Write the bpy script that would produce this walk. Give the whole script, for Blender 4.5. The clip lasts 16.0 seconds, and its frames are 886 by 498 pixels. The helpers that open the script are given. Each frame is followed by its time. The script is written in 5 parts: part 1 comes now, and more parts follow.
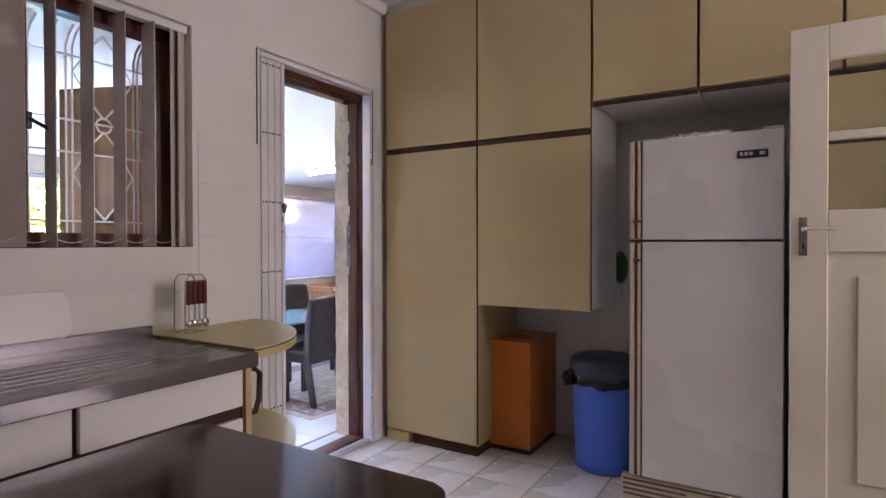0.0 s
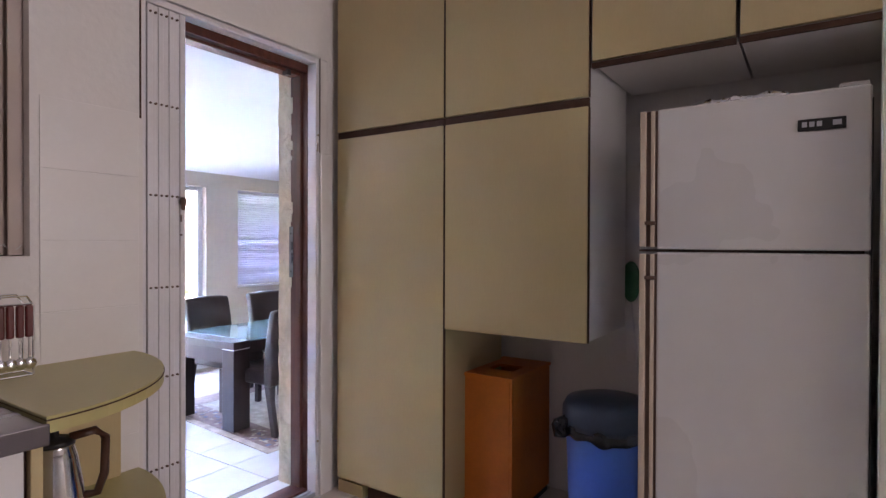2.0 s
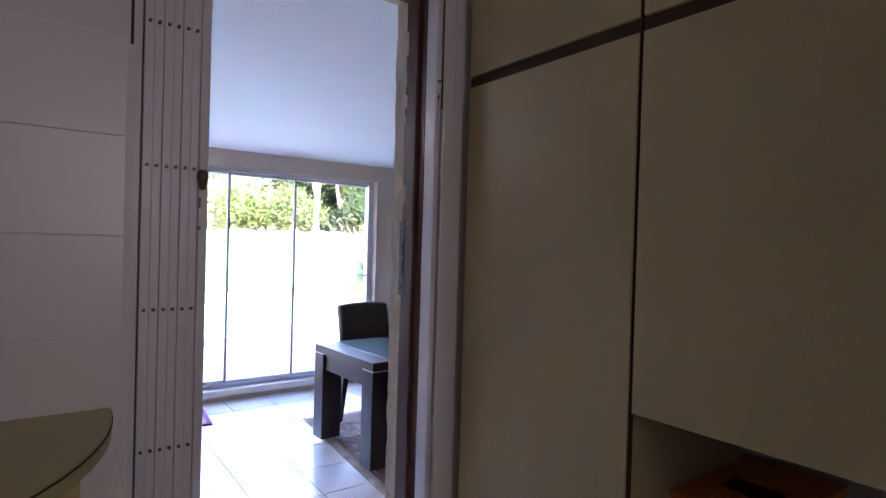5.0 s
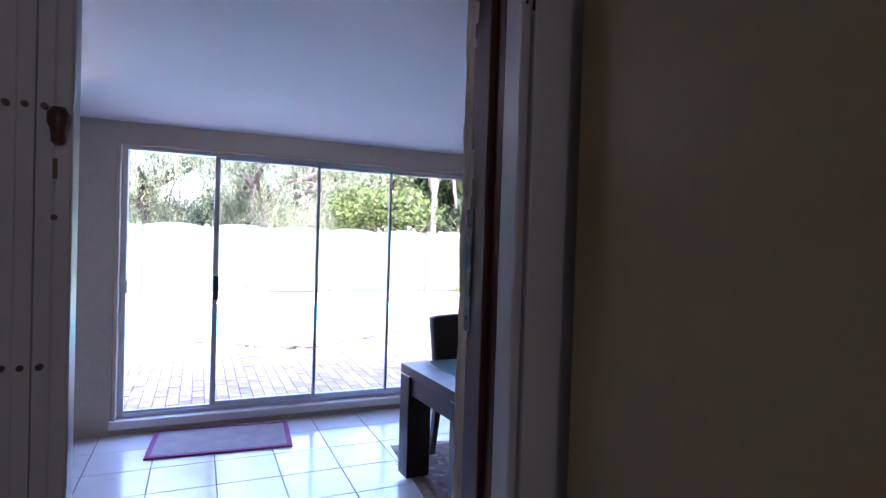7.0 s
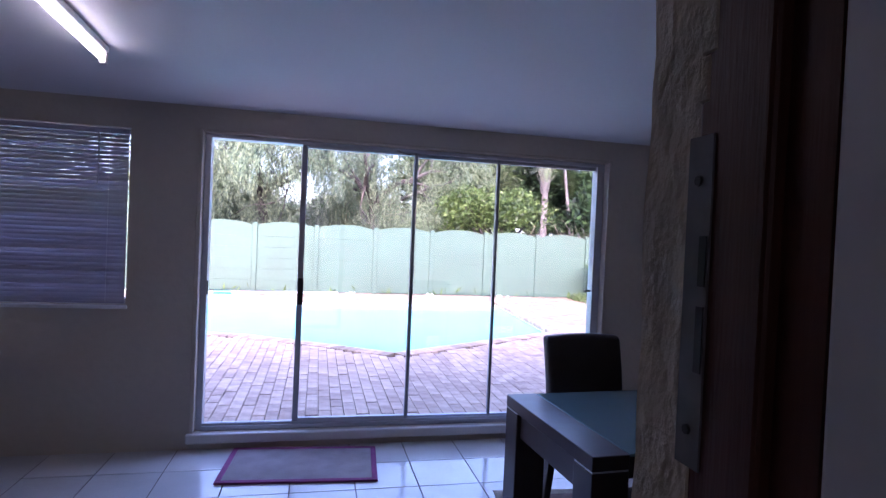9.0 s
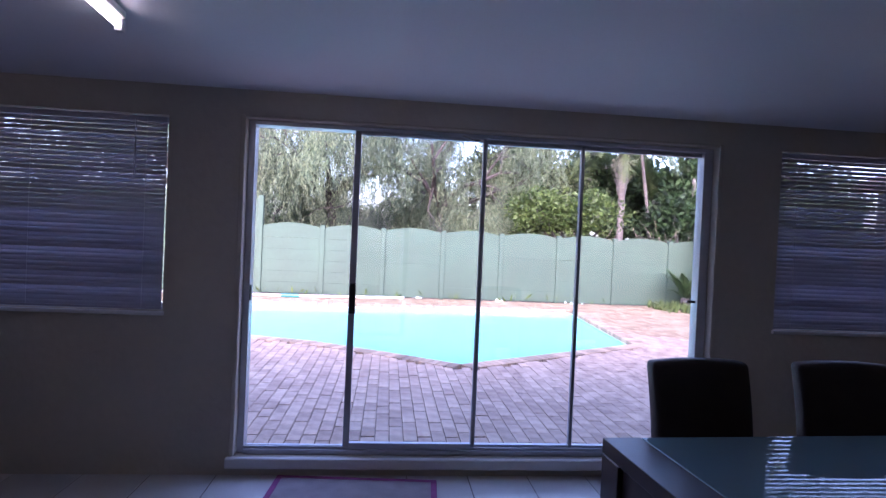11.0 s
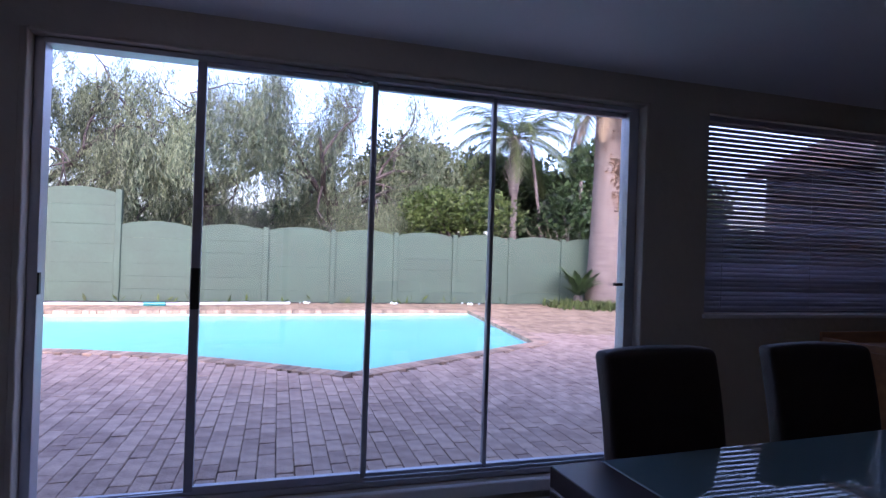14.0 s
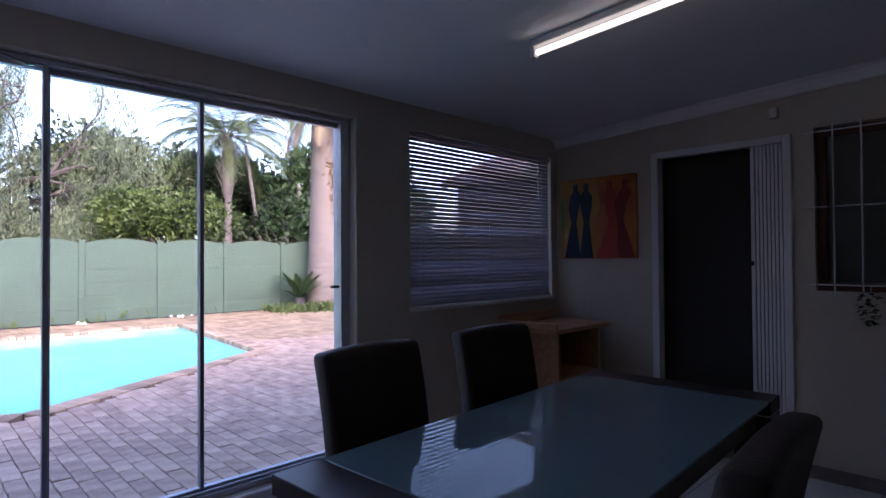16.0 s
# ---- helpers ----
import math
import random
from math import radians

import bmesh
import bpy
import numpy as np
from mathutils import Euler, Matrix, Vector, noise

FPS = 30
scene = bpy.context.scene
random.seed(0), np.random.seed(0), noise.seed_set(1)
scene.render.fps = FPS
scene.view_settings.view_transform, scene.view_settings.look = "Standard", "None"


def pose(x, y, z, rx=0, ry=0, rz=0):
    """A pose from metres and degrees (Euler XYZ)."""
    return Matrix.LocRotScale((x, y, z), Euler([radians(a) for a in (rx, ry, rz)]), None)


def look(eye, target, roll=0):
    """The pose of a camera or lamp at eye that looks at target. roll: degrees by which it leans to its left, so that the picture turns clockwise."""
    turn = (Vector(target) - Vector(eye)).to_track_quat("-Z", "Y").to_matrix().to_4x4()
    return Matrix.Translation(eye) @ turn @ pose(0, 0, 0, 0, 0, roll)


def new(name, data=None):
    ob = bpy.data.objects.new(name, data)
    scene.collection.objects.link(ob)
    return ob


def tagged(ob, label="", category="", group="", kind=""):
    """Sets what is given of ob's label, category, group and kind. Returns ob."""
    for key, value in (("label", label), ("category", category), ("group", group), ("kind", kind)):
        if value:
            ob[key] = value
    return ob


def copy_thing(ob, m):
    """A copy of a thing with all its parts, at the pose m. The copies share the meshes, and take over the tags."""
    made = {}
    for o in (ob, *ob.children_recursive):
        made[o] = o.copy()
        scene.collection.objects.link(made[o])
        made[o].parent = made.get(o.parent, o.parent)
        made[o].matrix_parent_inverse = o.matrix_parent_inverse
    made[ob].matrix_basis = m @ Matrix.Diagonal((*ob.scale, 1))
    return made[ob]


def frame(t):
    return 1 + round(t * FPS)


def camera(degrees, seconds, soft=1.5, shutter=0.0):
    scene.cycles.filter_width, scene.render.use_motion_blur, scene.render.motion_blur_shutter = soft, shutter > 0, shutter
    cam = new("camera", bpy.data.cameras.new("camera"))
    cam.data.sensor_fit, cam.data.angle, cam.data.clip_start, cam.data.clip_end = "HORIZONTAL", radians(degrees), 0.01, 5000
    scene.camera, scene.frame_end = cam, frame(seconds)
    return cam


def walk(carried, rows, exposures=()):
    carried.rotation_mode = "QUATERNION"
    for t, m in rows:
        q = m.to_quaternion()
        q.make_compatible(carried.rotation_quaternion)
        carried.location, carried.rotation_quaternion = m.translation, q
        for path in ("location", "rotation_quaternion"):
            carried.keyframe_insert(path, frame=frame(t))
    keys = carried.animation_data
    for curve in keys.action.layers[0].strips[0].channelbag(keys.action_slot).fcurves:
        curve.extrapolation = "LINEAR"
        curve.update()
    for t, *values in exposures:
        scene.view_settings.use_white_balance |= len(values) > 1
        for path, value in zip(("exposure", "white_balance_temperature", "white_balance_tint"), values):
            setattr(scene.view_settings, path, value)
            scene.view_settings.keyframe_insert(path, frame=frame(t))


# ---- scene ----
cam = camera(76.9, 16.0, 1.4)
PATH = [
    (0, (-2.665, -2.128, 1.203), (-0.958, -1.086, 1.183), -0.1),
    (0.5, (-2.484, -2.101, 1.216), (-0.779, -1.056, 1.197), 0.0),
    (1, (-2.3, -2.089, 1.236), (-0.601, -1.035, 1.215), 0.1),
    (1.5, (-2.102, -2.079, 1.239), (-0.411, -1.01, 1.224), 0.2),
    (2, (-1.935, -1.999, 1.233), (-0.266, -0.898, 1.213), 0.2),
    (2.5, (-1.785, -1.892, 1.244), (-0.151, -0.74, 1.225), 0.4),
    (3, (-1.631, -1.818, 1.243), (-0.046, -0.599, 1.227), 0.7),
    (3.5, (-1.454, -1.769, 1.267), (0.031, -0.429, 1.243), 0.8),
    (4, (-1.316, -1.686, 1.241), (0.06, -0.236, 1.22), 1.3),
    (6.5, (-0.645, -1.026, 1.247), (0.259, 0.758, 1.218), 1.5),
    (7, (-0.544, -0.872, 1.248), (0.259, 0.959, 1.217), 1.8),
    (7.5, (-0.434, -0.707, 1.241), (0.231, 1.178, 1.208), 2.1),
    (8, (-0.407, -0.542, 1.224), (0.158, 1.377, 1.189), 2.3),
    (8.5, (-0.368, -0.377, 1.23), (0.132, 1.56, 1.195), 2.5),
    (9, (-0.313, -0.209, 1.227), (0.125, 1.743, 1.193), 2.5),
    (9.5, (-0.278, -0.068, 1.228), (0.046, 1.905, 1.195), 2.7),
    (10, (-0.256, 0.083, 1.213), (-0.031, 2.07, 1.182), 2.8),
    (12.5, (-0.183, 0.723, 1.166), (0.003, 2.714, 1.147), 2.5),
    (13, (-0.18, 0.866, 1.117), (0.037, 2.854, 1.106), 2.4),
    (13.5, (-0.146, 0.947, 1.092), (0.226, 2.912, 1.092), 2.3),
    (14, (-0.076, 1.054, 1.028), (0.489, 2.973, 1.039), 1.9),
    (14.5, (-0.033, 1.133, 1.024), (0.768, 2.966, 1.049), 1.6),
    (15, (-0.064, 1.126, 1.032), (1.006, 2.815, 1.063), 0.7),
    (15.5, (-0.092, 1.06, 1.047), (1.179, 2.604, 1.078), 0.1),
    (16, (-0.088, 0.999, 1.047), (1.314, 2.425, 1.077), -0.4),
]

EXPO = [(0.0, 7.18, 6300, 29), (2.5, 7.0, 6200, 29), (4.0, 6.3, 6050, 30), (6.5, 4.7, 5700, 34), (7.0, 4.5, 5600, 35), (8.0, 4.0, 5570, 39), (9.5, 3.28, 5540, 41), (12.5, 2.74, 5590, 40), (13.5, 2.42, 5610, 40), (14.5, 2.1, 5650, 36), (15.0, 2.15, 5710, 35), (16.0, 2.58, 5860, 34)]
walk(cam, [(t, look(eye, target, roll)) for t, eye, target, roll in PATH], EXPO)

# ---- sky, sun and large lights ----
world = bpy.data.worlds.new("sky")
scene.world = world
world.use_nodes = True
wn = world.node_tree
bg = wn.nodes["Background"]
sky = wn.nodes.new("ShaderNodeTexSky")
sky.sky_type = "NISHITA"
sky.sun_disc = False
sky.sun_elevation, sky.sun_rotation = radians(29), radians(195)
sky.air_density, sky.dust_density, sky.ozone_density = 1.0, 3.0, 1.0
wn.links.new(sky.outputs[0], bg.inputs[0])
bg.inputs[1].default_value = 0.15

sun = new("sun", bpy.data.lights.new("sun", "SUN"))
sun.data.energy, sun.data.angle, sun.data.color = 0.18, radians(4), (1.0, 0.94, 0.86)
sun.matrix_world = look((-2.2, -8.4, 4.8), (0, 0, 0))


def area(name, eye, target, sx, sy, watts, color):
    ob = new(name, bpy.data.lights.new(name, "AREA"))
    ob.data.shape, ob.data.size, ob.data.size_y, ob.data.energy, ob.data.color = "RECTANGLE", sx, sy, watts, color
    ob.matrix_world = look(eye, target)
    return ob


KITCHEN_W, TUBE, TUBE_OLD = 0.47, 0.85, 0.30
# Added fill lamp at the south wall; no such source is seen.
area("kitchen_fill_light", (-0.9, -4.0, 1.55), (-1.3, 0, 1.3), 1.6, 1.1, KITCHEN_W, (1.0, 0.935, 0.82))


# ---- materials ----
def mat(name, color, rough=0.5, metal=0.0, vary=0.12, scale=6.0, bump=0.0, bscale=60.0, stretch=(1, 1, 1), island=0.0, second=None, coat=0.0, spec=None, bdist=0.01):
    """Base colour with two scales of variation, fine relief and, for pieces, a shift from one piece to the next."""
    m = bpy.data.materials.new(name)
    m.use_nodes = True
    t = m.node_tree
    p = t.nodes["Principled BSDF"]
    p.inputs["Roughness"].default_value, p.inputs["Metallic"].default_value = rough, metal
    p.inputs["Coat Weight"].default_value = coat
    if spec is not None:
        p.inputs["Specular IOR Level"].default_value = spec
    co = t.nodes.new("ShaderNodeTexCoord")
    mp = t.nodes.new("ShaderNodeMapping")
    mp.inputs["Scale"].default_value = stretch
    t.links.new(co.outputs["Object"], mp.inputs[0])
    big, fine = t.nodes.new("ShaderNodeTexNoise"), t.nodes.new("ShaderNodeTexNoise")
    for n, s, d in ((big, scale, 4), (fine, bscale, 6)):
        n.inputs["Scale"].default_value, n.inputs["Detail"].default_value = s, d
        t.links.new(mp.outputs[0], n.inputs["Vector"])
    add = t.nodes.new("ShaderNodeMath")
    add.operation = "MULTIPLY_ADD"
    add.inputs[1].default_value = 0.35
    t.links.new(fine.outputs[0], add.inputs[0])
    t.links.new(big.outputs[0], add.inputs[2])
    src = add.outputs[0]
    if island:
        oi, geo = t.nodes.new("ShaderNodeObjectInfo"), t.nodes.new("ShaderNodeNewGeometry")
        a = t.nodes.new("ShaderNodeMath")
        a.operation = "ADD"
        t.links.new(oi.outputs["Random"], a.inputs[0])
        t.links.new(geo.outputs["Random Per Island"], a.inputs[1])
        f = t.nodes.new("ShaderNodeMath")
        f.operation = "FRACT"
        t.links.new(a.outputs[0], f.inputs[0])
        b = t.nodes.new("ShaderNodeMath")
        b.operation = "MULTIPLY_ADD"
        b.inputs[1].default_value = island
        t.links.new(f.outputs[0], b.inputs[0])
        t.links.new(src, b.inputs[2])
        c = t.nodes.new("ShaderNodeMath")
        c.operation = "SUBTRACT"
        c.inputs[1].default_value = island / 2
        t.links.new(b.outputs[0], c.inputs[0])
        src = c.outputs[0]
    ramp = t.nodes.new("ShaderNodeValToRGB")
    lo = [max(0.0, c * (1 - vary * 1.6)) for c in (second or color)]
    hi = [min(1.0, c * (1 + vary)) for c in color]
    ramp.color_ramp.elements[0].position, ramp.color_ramp.elements[1].position = 0.35, 0.95
    ramp.color_ramp.elements[0].color, ramp.color_ramp.elements[1].color = (*lo, 1), (*hi, 1)
    t.links.new(src, ramp.inputs[0])
    t.links.new(ramp.outputs[0], p.inputs["Base Color"])
    rr = t.nodes.new("ShaderNodeMapRange")
    rr.inputs["To Min"].default_value, rr.inputs["To Max"].default_value = max(0.02, rough * 0.8), min(1, rough * 1.2)
    t.links.new(big.outputs[0], rr.inputs[0])
    t.links.new(rr.outputs[0], p.inputs["Roughness"])
    if bump:
        bn = t.nodes.new("ShaderNodeBump")
        bn.inputs["Strength"].default_value, bn.inputs["Distance"].default_value = bump, bdist
        t.links.new(fine.outputs[0], bn.inputs["Height"])
        t.links.new(bn.outputs[0], p.inputs["Normal"])
    return m


def glass_mat(name, color=(0.96, 0.98, 0.98), rough=0.0):
    m = bpy.data.materials.new(name)
    m.use_nodes = True
    p = m.node_tree.nodes["Principled BSDF"]
    p.inputs["Base Color"].default_value = (*color, 1)
    p.inputs["Roughness"].default_value, p.inputs["Transmission Weight"].default_value, p.inputs["IOR"].default_value = rough, 1.0, 1.45
    return m


def glow_mat(name, color, strength):
    m = bpy.data.materials.new(name)
    m.use_nodes = True
    p = m.node_tree.nodes["Principled BSDF"]
    p.inputs["Emission Color"].default_value, p.inputs["Emission Strength"].default_value = (*color, 1), strength
    return m


M_WHITEWALL = mat("white_wall_paint", (0.74, 0.71, 0.69), 0.6, vary=0.05, scale=1.5, bump=0.15, bscale=40)
M_WALLTILE = mat("white_glazed_tile", (0.76, 0.73, 0.71), 0.3, vary=0.03, scale=2, island=0.05)
M_BEIGE = mat("beige_plaster", (0.54, 0.47, 0.385), 0.75, vary=0.08, scale=1.3, bump=0.35, bscale=22)
M_ROUGH = mat("rough_plaster", (0.56, 0.47, 0.36), 0.85, vary=0.2, scale=9, bump=1.0, bscale=34, stretch=(1, 1, 0.7), bdist=0.018)
M_CEIL = mat("white_ceiling_paint", (0.85, 0.835, 0.85), 0.7, vary=0.03, scale=0.8, bump=0.05)
M_KTILE = mat("cream_floor_tile", (0.58, 0.53, 0.49), 0.28, vary=0.05, scale=2.2, island=0.12)
M_DTILE = mat("pale_floor_tile", (0.66, 0.64, 0.63), 0.16, vary=0.07, scale=3, island=0.15)
M_GROUT = mat("grey_grout", (0.22, 0.19, 0.18), 0.9, vary=0.2, scale=10)
M_OLIVE = mat("olive_laminate", (0.50, 0.395, 0.205), 0.42, vary=0.06, scale=2.2, bump=0.04, bscale=180, stretch=(1, 1, 0.2))
M_OLIVE_TOP = mat("olive_laminate_top", (0.46, 0.40, 0.17), 0.35, vary=0.06, scale=3)
M_BROWNGAP = mat("dark_brown_edging", (0.062, 0.030, 0.020), 0.6, vary=0.2, scale=8, spec=0.2)
M_WOOD = mat("red_brown_hardwood", (0.095, 0.030, 0.018), 0.42, vary=0.3, scale=4, spec=0.3, bump=0.08, bscale=40, stretch=(8, 8, 0.6))
M_PINE = mat("tan_wood", (0.40, 0.23, 0.11), 0.45, vary=0.25, scale=4, bump=0.1, bscale=40, stretch=(6, 6, 0.6))
M_SHELFWOOD = mat("pine_console_wood", (0.48, 0.25, 0.12), 0.4, vary=0.2, scale=4, stretch=(0.8, 6, 6))
M_DARKWOOD = mat("espresso_wood_veneer", (0.035, 0.022, 0.022), 0.34, vary=0.2, scale=3, stretch=(6, 6, 1), spec=0.3)
M_KTABLE = mat("dark_varnished_table", (0.035, 0.018, 0.014), 0.13, vary=0.3, scale=4, stretch=(1, 7, 7))
M_LEATHER = mat("dark_brown_leather", (0.032, 0.022, 0.022), 0.45, vary=0.25, scale=7, bump=0.25, bscale=220, spec=0.3)
M_STEELWHITE = mat("white_gate_enamel", (0.70, 0.68, 0.70), 0.35, vary=0.07, scale=3)
M_WHITE = mat("white_enamel", (0.74, 0.72, 0.71), 0.3, vary=0.04, scale=2)
M_DOORWHITE = mat("white_gloss_door_paint", (0.64, 0.585, 0.49), 0.3, vary=0.05, scale=2.5, bump=0.04)
M_FRIDGE = mat("fridge_white", (0.63, 0.605, 0.595), 0.28, vary=0.03, scale=2, bump=0.03, bscale=300)
M_CREAM = mat("fridge_cream_trim", (0.55, 0.46, 0.36), 0.35, vary=0.06)
M_TRIMBROWN = mat("fridge_brown_trim", (0.11, 0.065, 0.045), 0.35, vary=0.15)
M_BLACK = mat("black_plastic", (0.012, 0.012, 0.014), 0.4, vary=0.2)
M_BAG = mat("black_bin_bag", (0.010, 0.010, 0.012), 0.25, vary=0.3, bump=0.8, bscale=30)
M_BLUE = mat("blue_plastic", (0.05, 0.14, 0.56), 0.35, vary=0.1, scale=4)
M_LID = mat("dark_blue_lid", (0.028, 0.042, 0.075), 0.35, vary=0.2)
M_ORANGE = mat("orange_painted_wood", (0.62, 0.17, 0.015), 0.42, vary=0.12, scale=5, bump=0.05)
M_STEEL = mat("brushed_stainless", (0.19, 0.175, 0.19), 0.26, 1.0, vary=0.10, scale=3, bump=0.02, bscale=80, stretch=(0.3, 5, 5))
M_CHROME = mat("chrome", (0.75, 0.75, 0.76), 0.12, 1.0, vary=0.05)
M_ALU = mat("grey_aluminium", (0.50, 0.50, 0.54), 0.4, 0.6, vary=0.08, scale=5)
# Same aluminium with the backlit shade of the door bars in its colour.
M_ALU_SHADE = mat("aluminium_in_shade", (0.36, 0.36, 0.40), 0.4, 0.5, vary=0.1, scale=5)
M_SLAT = mat("grey_blind_slat", (0.42, 0.385, 0.45), 0.4, vary=0.06, scale=3)
M_VBLIND = mat("taupe_blind_fabric", (0.56, 0.475, 0.43), 0.85, vary=0.08, scale=6, bump=0.2, bscale=300)
M_CORD = mat("white_cord", (0.7, 0.68, 0.68), 0.7)
M_STRIKE = mat("worn_strike_steel", (0.15, 0.145, 0.15), 0.6, vary=0.3, scale=20)
M_OLIVELEAF = mat("olive_green_leaf", (0.10, 0.13, 0.055), 0.6, vary=0.3, scale=0.7, island=0.8, second=(0.045, 0.065, 0.03))
M_SHEDWALL = mat("dark_brown_plaster", (0.16, 0.13, 0.11), 0.9, vary=0.25, scale=2, bump=0.3)
M_TABLEGLASS = mat("frosted_teal_glass", (0.14, 0.22, 0.25), 0.02, vary=0.03, scale=2, spec=0.3)
M_RED = mat("dark_red_handle", (0.11, 0.012, 0.010), 0.3, vary=0.1)
M_HANDLE = mat("brown_bakelite", (0.06, 0.022, 0.012), 0.3, vary=0.15)
M_GREEN = mat("green_plastic", (0.02, 0.12, 0.05), 0.4, vary=0.2)
M_MATPINK = mat("magenta_binding", (0.30, 0.06, 0.20), 0.9, vary=0.15, scale=20, bump=0.4, bscale=300)
M_MATBEIGE = mat("taupe_mat_pile", (0.36, 0.30, 0.31), 0.95, vary=0.15, scale=9, bump=0.6, bscale=250)
M_RUG = mat("beige_rug_pile", (0.42, 0.34, 0.27), 0.95, vary=0.3, scale=12, bump=0.5, bscale=200)
M_RUGRED = mat("faded_red_rug_pile", (0.23, 0.15, 0.135), 0.95, vary=0.3, scale=20)
M_RUGBLUE = mat("grey_blue_rug_pile", (0.14, 0.14, 0.20), 0.95, vary=0.3, scale=20)
M_PAVER = mat("red_brown_paver", (0.47, 0.345, 0.265), 0.85, vary=0.16, scale=9, bump=0.7, bscale=60, island=0.30, second=(0.35, 0.235, 0.19), spec=0.2)
# Far bricks' sandy hue, with a darker tone painted in against over-bright light.
M_PAVER_DIMSAND = mat("sandy_dimmed_paver", (0.36, 0.265, 0.175), 0.9, vary=0.2, scale=3, bump=0.7, bscale=60, island=0.3, second=(0.27, 0.185, 0.12), spec=0.2)
M_JOINT = mat("sandy_joint", (0.16, 0.115, 0.10), 0.95, vary=0.3, scale=8)
M_COPING = mat("coping_brick", (0.36, 0.25, 0.175), 0.8, vary=0.25, scale=6, bump=0.4, island=0.7)
M_FENCE = mat("green_painted_concrete", (0.054, 0.090, 0.066), 0.75, vary=0.14, scale=1.4, bump=0.25, bscale=16, island=0.12)
M_POOLSIDE = mat("pool_plaster", (0.66, 0.78, 0.78), 0.6, vary=0.06)
M_WATER = mat("pool_water", (0.20, 0.74, 0.70), 0.10, vary=0.08, scale=0.35, bump=0.10, bscale=5)
M_BARK = mat("grey_bark", (0.065, 0.055, 0.055), 0.9, vary=0.35, scale=5, bump=0.8, bscale=20, stretch=(1, 1, 0.3))
M_PALMBARK = mat("pale_palm_bark", (0.155, 0.128, 0.118), 0.9, vary=0.28, scale=4, bump=0.7, bscale=14, stretch=(1, 1, 3))
M_FIBRE = mat("palm_leaf_stubs", (0.20, 0.135, 0.10), 0.95, vary=0.35, scale=8, bump=0.7)
M_PALM2 = mat("grey_palm_bark", (0.19, 0.165, 0.165), 0.9, vary=0.25, scale=3, bump=0.5, stretch=(1, 1, 3))
M_LEAF_PEPPER = mat("pepper_tree_leaf", (0.175, 0.215, 0.125), 0.6, vary=0.3, scale=0.6, island=0.7, second=(0.10, 0.14, 0.095))
M_LEAF_BUSH = mat("bright_bush_leaf", (0.105, 0.15, 0.040), 0.5, vary=0.3, scale=0.9, island=0.8, second=(0.035, 0.075, 0.018))
M_LEAF_DARK = mat("dark_tree_leaf", (0.055, 0.10, 0.035), 0.55, vary=0.3, scale=0.7, island=0.8, second=(0.015, 0.034, 0.014))
M_FROND = mat("palm_frond", (0.12, 0.16, 0.055), 0.5, vary=0.3, scale=1, island=0.5, second=(0.08, 0.10, 0.04))
M_GRASS = mat("weed_grass", (0.10, 0.14, 0.04), 0.7, vary=0.3, scale=3, island=0.6)
M_TWIG = mat("bare_twig", (0.24, 0.19, 0.17), 0.9, vary=0.3)
M_HOSE = mat("white_pool_hose", (0.62, 0.66, 0.68), 0.5, vary=0.1)
# Near-black colour stands in for the darkness behind the end wall.
M_UNLIT = mat("unlit_interior", (0.012, 0.009, 0.008), 0.6, vary=0.2, stretch=(4, 4, 0.5))
M_WORNCHROME = mat("worn_chrome", (0.30, 0.28, 0.27), 0.3, 1.0, vary=0.25, scale=30)
G_PANE = glass_mat("clear_glass")


def leafy(m, share=0.4):
    """Thin leaves: part of the light passes through them."""
    t = m.node_tree
    p, out = t.nodes["Principled BSDF"], t.nodes["Material Output"]
    tr, mix = t.nodes.new("ShaderNodeBsdfTranslucent"), t.nodes.new("ShaderNodeMixShader")
    t.links.new(p.inputs["Base Color"].links[0].from_socket, tr.inputs[0])
    mix.inputs[0].default_value = share
    t.links.new(p.outputs[0], mix.inputs[1])
    t.links.new(tr.outputs[0], mix.inputs[2])
    t.links.new(mix.outputs[0], out.inputs[0])


for m in (M_OLIVELEAF, M_LEAF_PEPPER, M_LEAF_BUSH, M_LEAF_DARK, M_FROND, M_GRASS):
    leafy(m)
# Greyed and roughened to keep lamp reflections out of the end-wall window.
G_DULL = glass_mat("dull_grey_glass", (0.5, 0.5, 0.5), 0.35)
G_TUBE = glow_mat("lit_fluorescent_tube", (1.0, 0.96, 0.84), TUBE)
G_TUBE_OLD = glow_mat("aged_fluorescent_tube", (1.0, 0.95, 0.72), TUBE_OLD)

# ---- mesh helpers ----
ORG = {}


def thing(name, base=(0, 0, 0), label="", category="", group="", kind=""):
    ob = new(name)
    ob.empty_display_size = 0.1
    ob.location = base
    ORG[ob] = Vector(base)
    return tagged(ob, label, category, group, kind)


def to_mesh(name, bm, material, org=Vector((0, 0, 0)), smooth=False):
    me = bpy.data.meshes.new(name)
    bmesh.ops.translate(bm, verts=bm.verts, vec=-org)
    bmesh.ops.recalc_face_normals(bm, faces=bm.faces)
    if smooth:
        for f in bm.faces:
            f.smooth = True
    bm.to_mesh(me)
    bm.free()
    me.materials.append(material)
    return me


def part(name, bm, material, parent=None, label="", smooth=False):
    """One mesh object, drawn in world places, under a thing or a part."""
    org = ORG[parent] if parent else Vector((0, 0, 0))
    ob = new(name, to_mesh(name, bm, material, org, smooth))
    if parent:
        ob.parent = parent
    ORG[ob] = org
    return tagged(ob, label)


